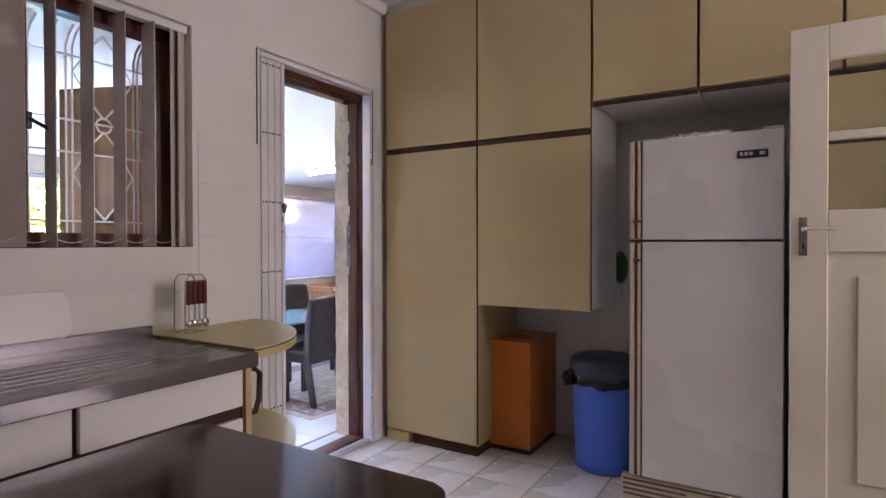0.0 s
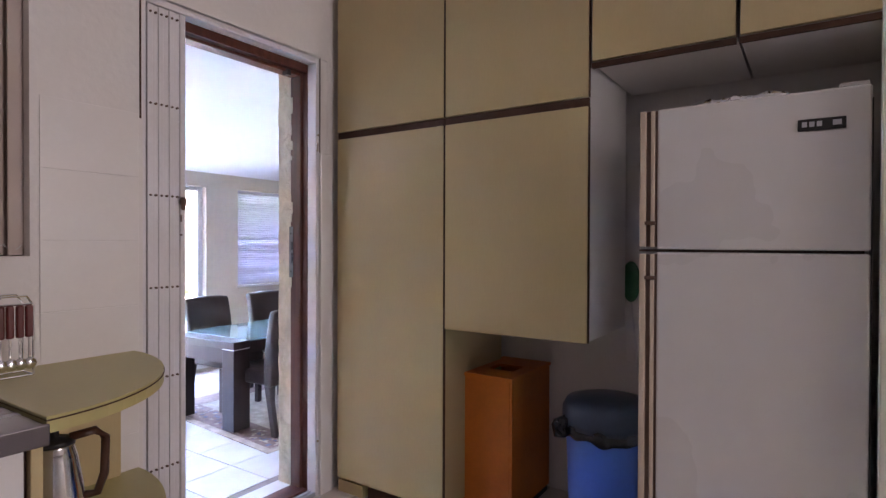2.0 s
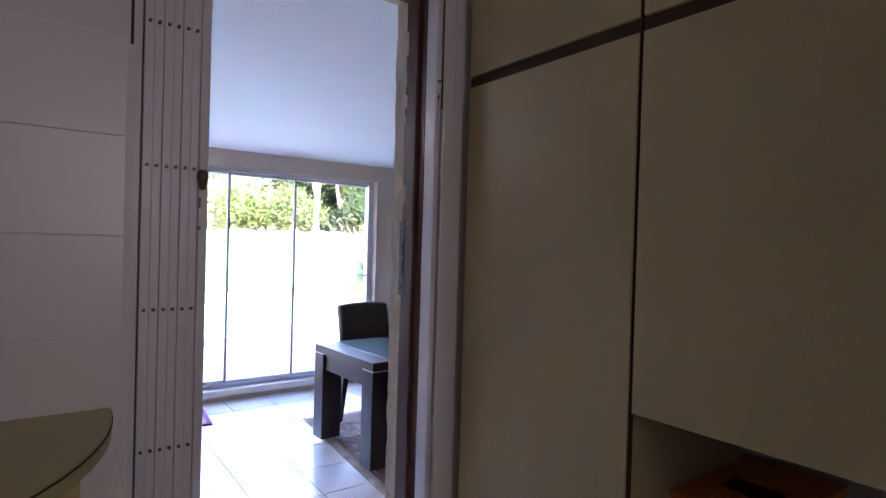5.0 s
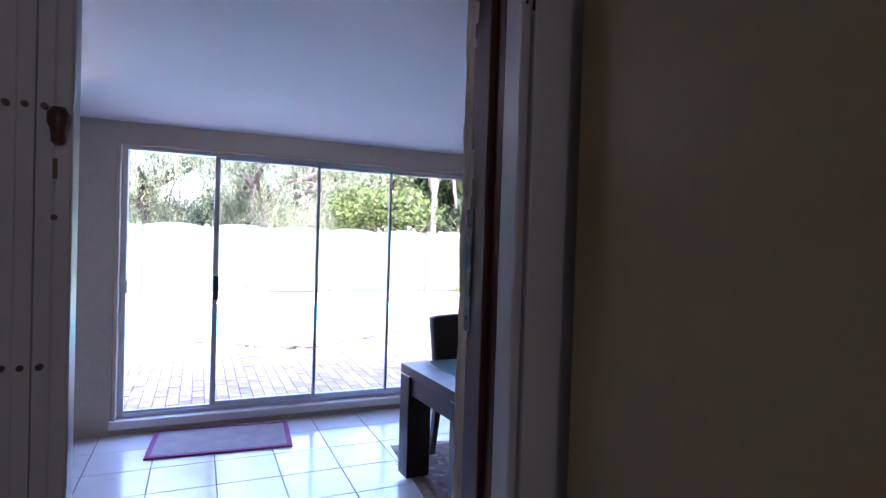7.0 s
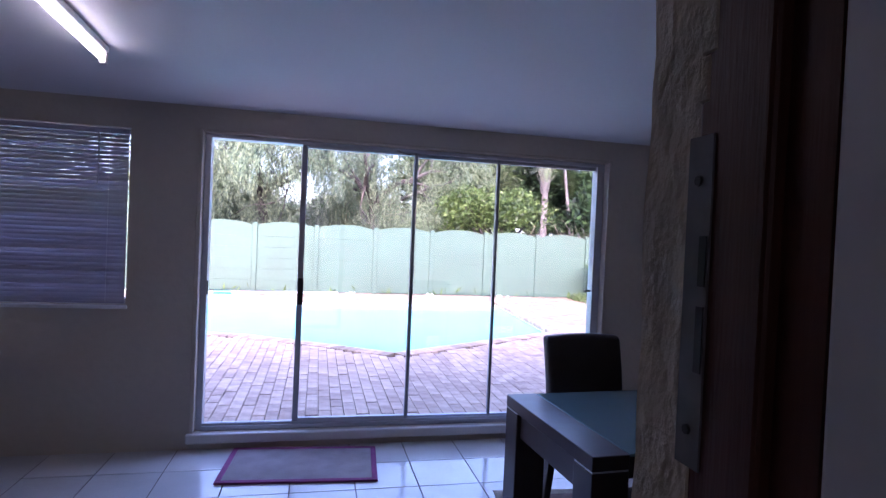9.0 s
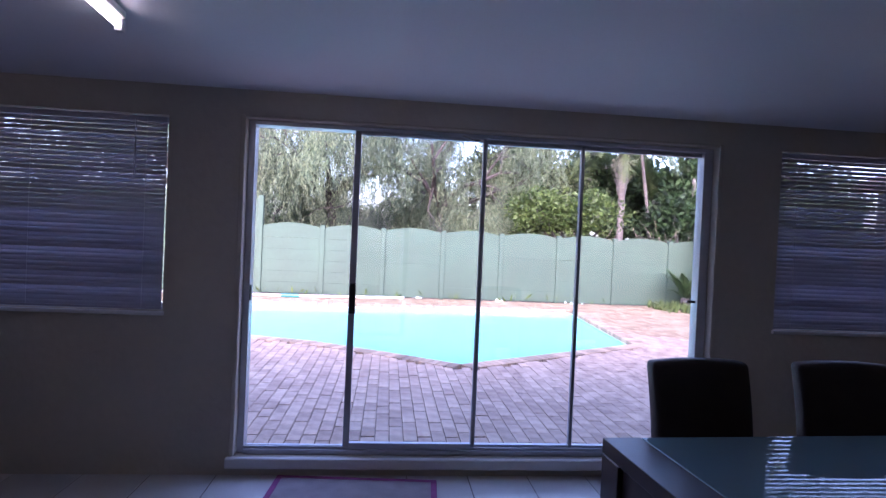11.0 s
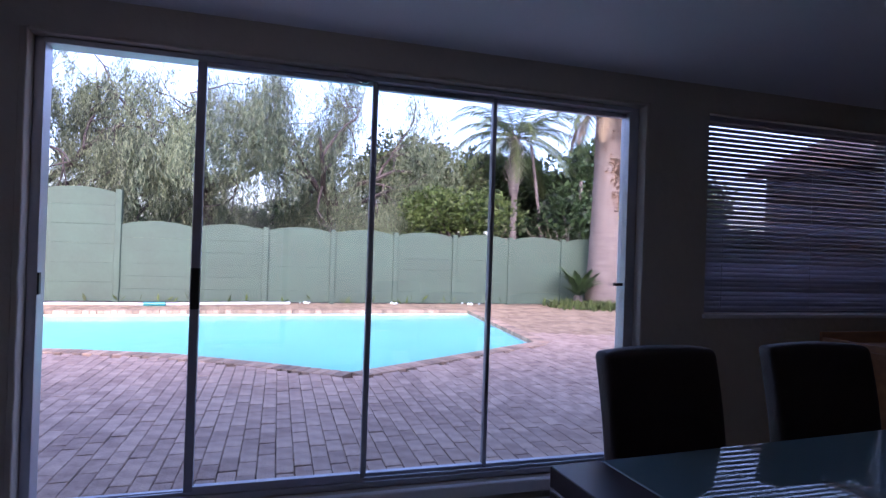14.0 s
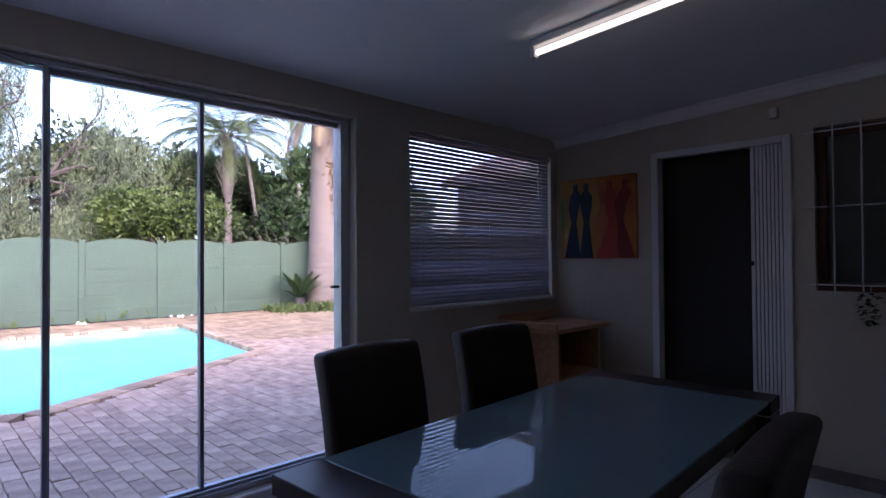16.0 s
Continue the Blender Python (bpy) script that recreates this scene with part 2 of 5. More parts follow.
def solid(name, bm, material, label="", category="", group="", kind="", smooth=False, base=None):
    """A thing that is one mesh."""
    org = Vector(base) if base else Vector((0, 0, 0))
    ob = new(name, to_mesh(name, bm, material, org, smooth))
    ob.location = org
    ORG[ob] = org
    return tagged(ob, label, category, group, kind)


def bx(x0, x1, y0, y1, z0, z1, bevel=0.0, seg=2, bm=None):
    own = bmesh.new()
    bmesh.ops.create_cube(own, size=1, matrix=Matrix.Translation(((x0 + x1) / 2, (y0 + y1) / 2, (z0 + z1) / 2)) @ Matrix.Diagonal((abs(x1 - x0), abs(y1 - y0), abs(z1 - z0), 1)))
    if bevel:
        bmesh.ops.bevel(own, geom=list(own.edges), offset=bevel, segments=seg, affect="EDGES", profile=0.5)
    return join(bm, own) if bm else own


def join(bm, other):
    me = bpy.data.meshes.new("tmp")
    other.to_mesh(me)
    other.free()
    bm.from_mesh(me)
    bpy.data.meshes.remove(me)
    return bm


def cyl(p, q, r0, r1=None, seg=12, bm=None, caps=True):
    p, q = Vector(p), Vector(q)
    own = bmesh.new()
    bmesh.ops.create_cone(own, cap_ends=caps, segments=seg, radius1=r0, radius2=r0 if r1 is None else r1, depth=(q - p).length,
                          matrix=Matrix.Translation((p + q) / 2) @ (q - p).to_track_quat("Z", "Y").to_matrix().to_4x4())
    return join(bm, own) if bm else own


def tube(points, r, seg=8, bm=None, closed=False):
    """A round bar along points; r may be one radius or one a point."""
    own = bmesh.new()
    pts = [Vector(p) for p in points]
    n = len(pts)
    rings = []
    for i, p in enumerate(pts):
        a = pts[i - 1] if i or closed else p
        b = pts[(i + 1) % n] if i < n - 1 or closed else p
        d = (b - a).normalized()
        u = d.cross(Vector((0, 0, 1)) if abs(d.z) < 0.95 else Vector((0, 1, 0))).normalized()
        v = d.cross(u)
        rad = r[i] if isinstance(r, (list, tuple)) else r
        rings.append([own.verts.new(p + (u * math.cos(2 * math.pi * k / seg) + v * math.sin(2 * math.pi * k / seg)) * rad) for k in range(seg)])
    for i in range(n if closed else n - 1):
        a, b = rings[i], rings[(i + 1) % n]
        for k in range(seg):
            own.faces.new((a[k], a[(k + 1) % seg], b[(k + 1) % seg], b[k]))
    if not closed:
        own.faces.new(rings[0])
        own.faces.new(rings[-1])
    return join(bm, own) if bm else own


def lathe(profile, centre, seg=32, bm=None):
    own = bmesh.new()
    rings = []
    for r, z in profile:
        rings.append([own.verts.new((centre[0] + r * math.cos(2 * math.pi * k / seg), centre[1] + r * math.sin(2 * math.pi * k / seg), centre[2] + z)) for k in range(seg)])
    for a, b in zip(rings, rings[1:]):
        for k in range(seg):
            own.faces.new((a[k], a[(k + 1) % seg], b[(k + 1) % seg], b[k]))
    own.faces.new(rings[0])
    own.faces.new(rings[-1])
    return join(bm, own) if bm else own


def prism(outline, z0, z1, bevel=0.0, bm=None):
    """An upright block over a plan outline."""
    own = bmesh.new()
    lo = [own.verts.new((x, y, z0)) for x, y in outline]
    hi = [own.verts.new((x, y, z1)) for x, y in outline]
    own.faces.new(lo)
    top = own.faces.new(hi)
    n = len(lo)
    for k in range(n):
        own.faces.new((lo[k], lo[(k + 1) % n], hi[(k + 1) % n], hi[k]))
    if bevel:
        bmesh.ops.bevel(own, geom=list(top.edges), offset=bevel, segments=2, affect="EDGES", profile=0.5)
    return join(bm, own) if bm else own


def turned(bm, m):
    bmesh.ops.transform(bm, matrix=m, verts=bm.verts)
    return bm


def wall_with_holes(a0, a1, z0, z1, holes):
    """Rectangles (a0, a1, z0, z1) that fill a wall's face around its holes."""
    out, cur = [], a0
    for h0, h1, b0, b1 in sorted(holes):
        if h0 > cur:
            out.append((cur, h0, z0, z1))
        if b0 > z0:
            out.append((h0, h1, z0, b0))
        if b1 < z1:
            out.append((h0, h1, b1, z1))
        cur = h1
    out.append((cur, a1, z0, z1))
    return out


# ---- the setting ----
DF = -0.207          # dining floor
YW, YO = 3.645, 3.85  # window wall, inside and outside face
XE = 3.85            # end wall of the dining room


def ceil_z(y):
    return 2.015 + (YW - y) * 0.05


KWIN = (-2.62, -1.205, 1.19, 2.12)
DOORWAY = (-0.858, 0.053, DF, 2.125)
bm = bmesh.new()
for a, b, c, d in wall_with_holes(-4.5, 4.0, DF - 0.1, 2.85, [KWIN, DOORWAY]):
    bx(a, b, 0.0, 0.30, c, d, bm=bm)
wall_mid = solid("wall_middle", bm, M_WHITEWALL, "white painted wall between kitchen and dining room", "wall", kind="structure")
bm = bmesh.new()
for a, b, c, d in wall_with_holes(-4.5, 4.0, DF, 2.4, [KWIN, DOORWAY]):
    bx(a, b, 0.301, 0.312, c, d, bm=bm)
solid("wall_dining_south", bm, M_BEIGE, "beige plaster on the dining side of the inner wall", "wall", kind="structure")
bm = bmesh.new()
bx(0.022, 0.0525, 0.172, 0.318, DF, 2.115, bm=bm)
bx(-0.857, -0.835, 0.172, 0.318, DF, 2.115, bm=bm)
bx(-0.835, 0.022, 0.172, 0.318, 2.110, 2.124, bm=bm)
bmesh.ops.subdivide_edges(bm, edges=[e for e in bm.edges if e.calc_length() > 0.5], cuts=60)
for v in bm.verts:
    v.co.x += (noise.noise(v.co * 40) * 0.004 + noise.noise(v.co * 11) * 0.006) * (1 if v.co.x < 0 else -1)
solid("door_reveal_plaster", bm, M_ROUGH, "chipped rough plaster inside the doorway", "plaster", kind="structure")

SLIDE = (-1.085, 1.832, -0.10, 1.872)
WL, WR = (-2.95, -1.48, 0.73, 1.84), (2.225, 3.765, 0.73, 1.86)
bm = bmesh.new()
for a, b, c, d in wall_with_holes(-4.5, 4.0, DF - 0.1, 2.3, [SLIDE, WL, WR]):
    bx(a, b, YW, YO, c, d, bm=bm)
solid("wall_north", bm, M_BEIGE, "beige plastered wall with sliding door and windows", "wall", kind="structure")
EDOOR, EWIN = (1.945, 2.80, DF, 1.76), (0.97, 1.82, 0.83, 1.81)
bm = bmesh.new()
for a, b, c, d in wall_with_holes(0.31, YW, DF - 0.1, 2.4, [EDOOR, EWIN]):
    bx(XE, XE + 0.22, a, b, c, d, bm=bm)
solid("wall_east", bm, M_BEIGE, "beige end wall of the dining room", "wall", kind="structure")
solid("wall_west", bx(-4.6, -4.5, 0.0, YO, DF - 0.1, 2.4), M_BEIGE, "beige far wall of the dining room", "wall", kind="structure")
wall_alcove = solid("wall_kitchen_east", bx(0.72, 0.85, -4.0, 0.0, -0.05, 2.85), M_WHITEWALL, "white kitchen wall behind the cupboards", "wall", kind="structure")
bm = bmesh.new()
for a, b, c, d in wall_with_holes(-4.5, 0.85, -0.05, 2.85, [(-3.05, -1.35, 0.95, 2.15)]):
    bx(a, b, -4.1, -4.0, c, d, bm=bm)
solid("wall_kitchen_south", bm, M_WHITEWALL, "unseen white kitchen wall with a blocked opening", "wall", kind="structure")
# Unseen panel, added to keep sky light out of the wall's opening.
solid("window_5", bx(-3.05, -1.35, -4.09, -4.03, 0.95, 2.15), M_WHITE, "unseen white panel that blocks the sky from the wall opening", "window", kind="structure")
solid("wall_kitchen_west", bx(-4.5, -4.4, -4.0, 0.0, -0.05, 2.85), M_WHITEWALL, "white kitchen wall", "wall", kind="structure")
solid("kitchen_ceiling", bx(-4.5, 0.85, -4.1, 0.0, 2.66, 2.76), M_CEIL, "white kitchen ceiling", "ceiling", kind="structure")
bm = bmesh.new()
tube([(-4.4, -0.02, 2.64), (0.08, -0.02, 2.64)], 0.04, 6, bm)
solid("cornice", bm, M_CEIL, "white kitchen cornice", "cornice", kind="structure")
bm = bmesh.new()
vs = [(x, y, ceil_z(y) + h) for h in (0, 0.12) for y in (0.29, YO + 0.25) for x in (-4.6, 4.1)]
v = [bm.verts.new(p) for p in vs]
for q in ((0, 1, 3, 2), (4, 5, 7, 6), (0, 1, 5, 4), (2, 3, 7, 6), (0, 2, 6, 4), (1, 3, 7, 5)):
    bm.faces.new([v[k] for k in q])
solid("dining_ceiling", bm, M_CEIL, "sloping white dining room ceiling", "ceiling", kind="structure")
bm = bmesh.new()
c0, c1 = ceil_z(0.32), ceil_z(YW)
sect = [(XE, -0.075), (XE - 0.018, -0.07), (XE - 0.03, -0.045), (XE - 0.055, -0.02), (XE - 0.075, -0.012), (XE - 0.08, 0.0), (XE, 0.0)]
a = [bm.verts.new((x, 0.32, c0 + z)) for x, z in sect]
b = [bm.verts.new((x, YW, c1 + z)) for x, z in sect]
for k in range(len(sect)):
    j = (k + 1) % len(sect)
    bm.faces.new((a[k], a[j], b[j], b[k]))
solid("cornice_dining", bm, M_CEIL, "white moulded cornice along the end wall", "cornice", kind="structure")
floor_k = solid("floor_kitchen", bx(-4.5, 0.85, -4.1, 0.125, -0.3, -0.006), M_GROUT, "tiled kitchen floor with grey joints", "floor", kind="structure")
floor_d = solid("floor_dining", bx(-4.6, 4.1, 0.13, YO, DF - 0.1, DF - 0.005), M_GROUT, "pale tiled dining room floor", "floor", kind="structure")
solid("doorway_step", bx(-0.90, 0.03, 0.126, 0.33, DF - 0.004, -0.012, 0.004), M_DTILE, "pale tiled step in the doorway", "step", kind="structure")

# ---- doorway: wooden frame, folding steel gate, door leaf ----
df = thing("door_1", (-0.44, 0.09, 0), "red-brown hardwood door frame with chipped edges", "door frame", kind="structure")
bm = bx(-0.030, 0.052, 0.098, 0.170, 0.0, 2.115, 0.004)
bx(-0.018, 0.052, 0.062, 0.0978, 0.0, 2.115, bm=bm)
part("jamb", bm, M_WOOD, df)
bm = bx(-0.857, -0.80, 0.098, 0.170, 0.0, 2.115, 0.004)
bx(-0.857, -0.812, 0.062, 0.0978, 0.0, 2.115, bm=bm)
part("jamb", bm, M_WOOD, df)
bm = bx(-0.80, -0.030, 0.098, 0.169, 2.052, 2.114, 0.004)
bx(-0.812, -0.018, 0.062, 0.0978, 2.064, 2.114, bm=bm)
part("lintel", bm, M_WOOD, df)
part("threshold", bx(-0.85, 0.03, 0.062, 0.171, -0.004, 0.022, 0.006), M_WOOD, df)
part("latch", bx(-0.125, -0.10, 0.085, 0.12, 2.035, 2.0635, 0.003), M_BLACK, df, "black latch under the lintel")
# splintered edge of the jamb, filled with pale plaster round the strike plate
bm = bmesh.new()
random.seed(21)
z = 0.98
while z < 1.98:
    h = random.uniform(0.02, 0.09)
    if not 1.05 < z + h / 2 < 1.33 and random.random() < 0.6:
        bx(-0.0315, -0.02, 0.170 - random.uniform(0.006, 0.02), 0.1705, z, z + h, 0.002, 1, bm)
    z += h
part("chipped_edge", bm, M_ROUGH, df, "pale splintered edge")
sp = part("strike_plate", bx(-0.0318, -0.0301, 0.150, 0.177, 1.062, 1.314), M_STRIKE, df, "worn steel strike plate")
part("slot", bx(-0.0326, -0.0316, 0.152, 0.160, 1.200, 1.238), M_BLACK, sp)
part("slot", bx(-0.0326, -0.0316, 0.152, 0.160, 1.135, 1.185), M_BLACK, sp)
for z in (1.28, 1.09):
    part("screw", cyl((-0.0335, 0.164, z), (-0.0316, 0.164, z), 0.004, seg=8), M_BLACK, sp)
leaf = thing("wooden_door", (-0.91, 0.33, DF), "tan wooden door standing open into the dining room", "door")
ang = radians(112)
tm = Matrix.Translation((-0.90, 0.335, 0)) @ Matrix.Rotation(ang, 4, "Z")
part("door_leaf", turned(bx(0.0, 0.80, 0.0, 0.04, -0.02, 2.0, 0.004), tm), M_PINE, leaf)
for z0, z1 in ((0.15, 0.9), (1.05, 1.85)):
    for x0, x1 in ((0.1, 0.37), (0.43, 0.70)):
        part("panel", turned(bx(x0, x1, -0.006, 0.0, z0, z1, 0.003), tm), M_PINE, leaf)

gate = thing("security_gate", (-0.43, 0.02, 0), "white folding steel security gate, folded open in the doorway", "gate")
part("side_channel", bx(-0.020, -0.001, 0.0, 0.060, 0.0, 2.135, 0.004), M_STEELWHITE, gate)
part("side_channel", bx(-0.862, -0.845, 0.0, 0.060, 0.0, 2.135, 0.004), M_STEELWHITE, gate)
part("top_track", bx(-0.845, -0.020, 0.0, 0.060, 2.10, 2.135, 0.004), M_STEELWHITE, gate)
part("bottom_track", bx(-0.845, -0.020, 0.002, 0.020, 0.0, 0.022, 0.003), M_ALU, gate)
part("bottom_track", bx(-0.845, -0.020, 0.030, 0.048, 0.0, 0.022, 0.003), M_ALU, gate)
for k in range(6):
    x = -0.842 + k * 0.0205
    s = part("folded_slat", bx(x, x + 0.0203, -0.003 + 0.004 * (k % 2), 0.036, 0.03, 2.095, 0.002), M_STEELWHITE, gate)
    for z in (0.40, 0.735, 1.067, 1.405, 1.738, 2.068):
        part("rivet", cyl((x + 0.010, -0.007, z), (x + 0.010, 0.002, z), 0.0042, seg=8), M_TRIMBROWN, s)
part("end_post", bx(-0.719, -0.697, -0.006, 0.040, 0.03, 2.095, 0.004), M_STEELWHITE, gate)
lk = part("lock", lathe([(0.004, -0.024), (0.008, -0.02), (0.009, -0.005), (0.013, 0.004), (0.013, 0.016), (0.008, 0.024)], (-0.712, -0.014, 1.379), 14), M_TRIMBROWN, gate, "brown lock snib", smooth=True)
part("keyhole", bx(-0.7185, -0.7135, -0.0075, -0.005, 1.312, 1.338), M_TRIMBROWN, lk)
part("screw", cyl((-0.716, -0.009, 1.262), (-0.716, -0.004, 1.262), 0.004, seg=8), M_TRIMBROWN, lk)
for z in (0.27, 1.755):
    part("fixing_bolt", cyl((-0.012, -0.006, z), (-0.012, 0.002, z), 0.006, seg=8), M_CHROME, gate)
part("catch", bx(-0.020, -0.010, -0.006, 0.001, 1.675, 1.715, 0.002), M_CHROME, gate)
solid("door_pilaster", bx(0.001, 0.079, -0.012, -0.001, 0.0, 1.668, 0.003), M_WALLTILE, "white tiled strip beside the door frame", "trim", kind="structure")
# Solid brown strip paints the shadow gap where the wall meets the gate.
solid("wall_gap", bx(-0.870, -0.864, -0.003, -0.001, 1.675, 2.13), M_BROWNGAP, "dark strip put in for the shadow gap beside the folded gate", "trim", kind="structure")
solid("wall_nib", bx(0.0015, 0.0528, 0.001, 0.0615, DF, 2.124), M_WHITEWALL, "white wall edge beside the gate post", "wall", kind="structure")
# Likewise a painted shadow line along the wall's edge at the post.
solid("wall_gap", bx(0.0016, 0.0056, -0.002, 0.0005, 1.67, 2.13), M_BROWNGAP, "dark strip put in for the shadow line beside the gate post", "trim", kind="structure")

# ---- kitchen window ----
kw = thing("window_1", (-1.9, 0.15, 1.19), "dark brown wooden window with white burglar bars", "window", kind="structure")
part("frame_head", bx(-2.62, -1.205, 0.11, 0.18, 2.05, 2.12, 0.004), M_WOOD, kw)
part("frame_sill", bx(-2.62, -1.205, 0.11, 0.18, 1.19, 1.245, 0.004), M_WOOD, kw)
for x in (-2.60, -1.81, -1.255):
    part("frame_post", bx(x - 0.02, x + 0.05, 0.11, 0.18, 1.245, 2.05, 0.004), M_WOOD, kw)
p = part("pane", bx(-2.55, -1.83, 0.143, 0.147, 1.245, 2.05), G_PANE, kw)
p.visible_shadow = False
p = part("pane", bx(-1.76, -1.275, 0.143, 0.147, 1.245, 2.05), G_PANE, kw)
p.visible_shadow = False
part("window_sill", bx(-2.619, -1.206, 0.002, 0.11, 1.172, 1.1895), M_WHITEWALL, kw)
h = part("casement_handle", bx(-1.775, -1.755, 0.085, 0.11, 1.60, 1.66, 0.004), M_BLACK, kw)
part("lever", cyl((-1.765, 0.085, 1.635), (-1.70, 0.055, 1.595), 0.007, seg=8), M_BLACK, h)
bars = thing("burglar_bars", (-1.9, 0.24, 1.19), "white wrought iron burglar bars with curled centre", "burglar bars")
for z in (1.293, 1.56, 1.685, 1.935):
    part("cross_bar", tube([(-2.6, 0.24, z), (-1.22, 0.24, z)], 0.0045, 6), M_WHITE, bars)
for x in (-1.706, -1.636, -1.578, -1.555, -1.315, -1.297, -2.4, -2.3, -2.05, -1.95):
    part("upright_bar", tube([(x, 0.246, 1.21), (x, 0.246, 1.97), (x + 0.012, 0.246, 2.02), (x + 0.03, 0.246, 2.06)], 0.0045, 6), M_WHITE, bars)
for cx in (-1.435, -2.17):
    for z0, z1 in ((1.30, 1.66), (1.71, 2.05)):
        zm = (z0 + z1) / 2
        for sgn in (-1, 1):
            part("diamond_bar", tube([(cx, 0.25, z0), (cx + sgn * 0.05, 0.25, z0 + 0.06), (cx + sgn * 0.118, 0.25, zm), (cx + sgn * 0.05, 0.25, z1 - 0.06), (cx, 0.25, z1)], 0.0045, 6), M_WHITE, bars)
    part("ring", tube([(cx + 0.03 * math.cos(a), 0.25, 1.685 + 0.03 * math.sin(a)) for a in np.linspace(0, 2 * math.pi, 14)[:-1]], 0.0045, 6, closed=True), M_WHITE, bars)
vb = thing("vertical_blind", (-1.9, 0.04, 2.1), "taupe fabric vertical blind with open vanes", "blind")
part("head_rail", bx(-2.6, -1.21, 0.02, 0.06, 2.085, 2.118, 0.003), M_WHITE, vb)
VANES = [(-1.215, 62), (-1.262, 48), (-1.369, 0), (-1.484, 1), (-1.60, -1), (-1.72, 2), (-1.835, -34), (-1.95, -5), (-2.06, 25), (-2.17, 25), (-2.28, 25), (-2.40, 25), (-2.52, 30)]
for x, a in VANES:
    m4 = Matrix.Translation((x, 0.04, 0)) @ Matrix.Rotation(radians(90 - a), 4, "Z")
    part("vane", turned(bx(-0.044, 0.044, -0.0015, 0.0015, 1.193, 2.085), m4), M_VBLIND, vb)
ch = bmesh.new()
for (x0, a), (x1, b) in zip(VANES, VANES[1:]):
    tube([(x0 + (x1 - x0) * k / 6, 0.03, 1.225 - 0.018 * math.sin(math.pi * k / 6)) for k in range(7)], 0.0015, 4, ch)
part("bottom_chain", ch, M_CORD, vb)

# ---- kitchen counter ----
cab = thing("sink_cabinet", (-2.4, -0.3, 0), "white drawer cabinet with dark finger grips under the sink", "cabinet")
part("carcass", bx(-3.6, -1.425, -0.58, -0.02, 0.1, 0.80), M_BROWNGAP, cab)
part("plinth", bx(-3.58, -1.44, -0.53, -0.05, 0.0, 0.098), M_BROWNGAP, cab)
for x0, x1 in ((-3.55, -2.76), (-2.75, -1.95), (-1.945, -1.43)):
    for z0, z1 in ((0.665, 0.79), (0.44, 0.625), (0.12, 0.40)):
        part("drawer_front", bx(x0 + 0.006, x1 - 0.006, -0.60, -0.581, z0, z1, 0.003), M_WHITE, cab)
top = thing("kitchen_sink", (-2.4, -0.3, 0.80), "stainless steel sink top with ribbed drainer", "sink")
part("drainer", bx(-2.17, -1.40, -0.625, -0.03, 0.812, 0.84, 0.008), M_STEEL, top)
part("front_lip", bx(-3.6, -1.40, -0.635, -0.626, 0.795, 0.842, 0.003), M_STEEL, top)
part("rear_deck", bx(-3.6, -2.172, -0.12, -0.03, 0.812, 0.84, 0.006), M_STEEL, top)
part("front_deck", bx(-3.6, -2.172, -0.625, -0.55, 0.812, 0.84, 0.006), M_STEEL, top)
part("left_drainer", bx(-3.6, -2.64, -0.549, -0.121, 0.812, 0.84, 0.006), M_STEEL, top)
bm = bmesh.new()
for q in ((-2.64, -2.62, -0.55, -0.12, 0.66, 0.838), (-2.192, -2.172, -0.55, -0.12, 0.66, 0.838), (-2.62, -2.192, -0.55, -0.53, 0.66, 0.838), (-2.62, -2.192, -0.14, -0.12, 0.66, 0.838), (-2.64, -2.172, -0.55, -0.12, 0.645, 0.66)):
    bx(*q, bm=bm)
part("bowl", bm, M_STEEL, top)
part("back_upstand", bx(-3.6, -1.40, -0.03, -0.008, 0.812, 0.885, 0.004), M_STEEL, top)
for k in range(6):
    part("drainer_rib", bx(-2.1, -1.62, -0.50 + k * 0.055, -0.495 + k * 0.055, 0.838, 0.8418, 0.0012), M_STEEL, top)
bm = bmesh.new()
out = []
for cx, cz, a0 in ((-1.745, 0.12, 0), (-2.25, 0.12, 90), (-2.25, 0.04, 180), (-1.745, 0.04, 270)):
    out += [(cx + 0.04 * math.cos(radians(a0 + 15 * k)), cz + 0.04 * math.sin(radians(a0 + 15 * k))) for k in range(7)]
f = bm.faces.new([bm.verts.new((x, -0.008, z)) for x, z in out])
r = bmesh.ops.extrude_face_region(bm, geom=[f])
bmesh.ops.translate(bm, verts=[v for v in r["geom"] if isinstance(v, bmesh.types.BMVert)], vec=(0, 0.016, 0))
bmesh.ops.bevel(bm, geom=[e for e in bm.edges if abs(e.verts[0].co.y - e.verts[1].co.y) < 0.001], offset=0.005, segments=2, affect="EDGES", profile=0.5)
turned(bm, Matrix.Translation((0, -0.075, 0.888)) @ Matrix.Rotation(radians(-14), 4, "X"))
board = solid("plastic_dish_tray", bm, M_WHITE, "white plastic tray leaning on the wall behind the sink", "tray")

shelf = thing("corner_shelf_unit", (-1.4, -0.01, 0), "olive laminate quarter-round end shelf unit", "shelf")


def quarter(rx, ry):
    return [(-1.399, -0.008)] + [(-1.399 + rx * math.cos(a), -0.008 - ry * math.sin(a)) for a in np.linspace(0, math.pi / 2, 18)]


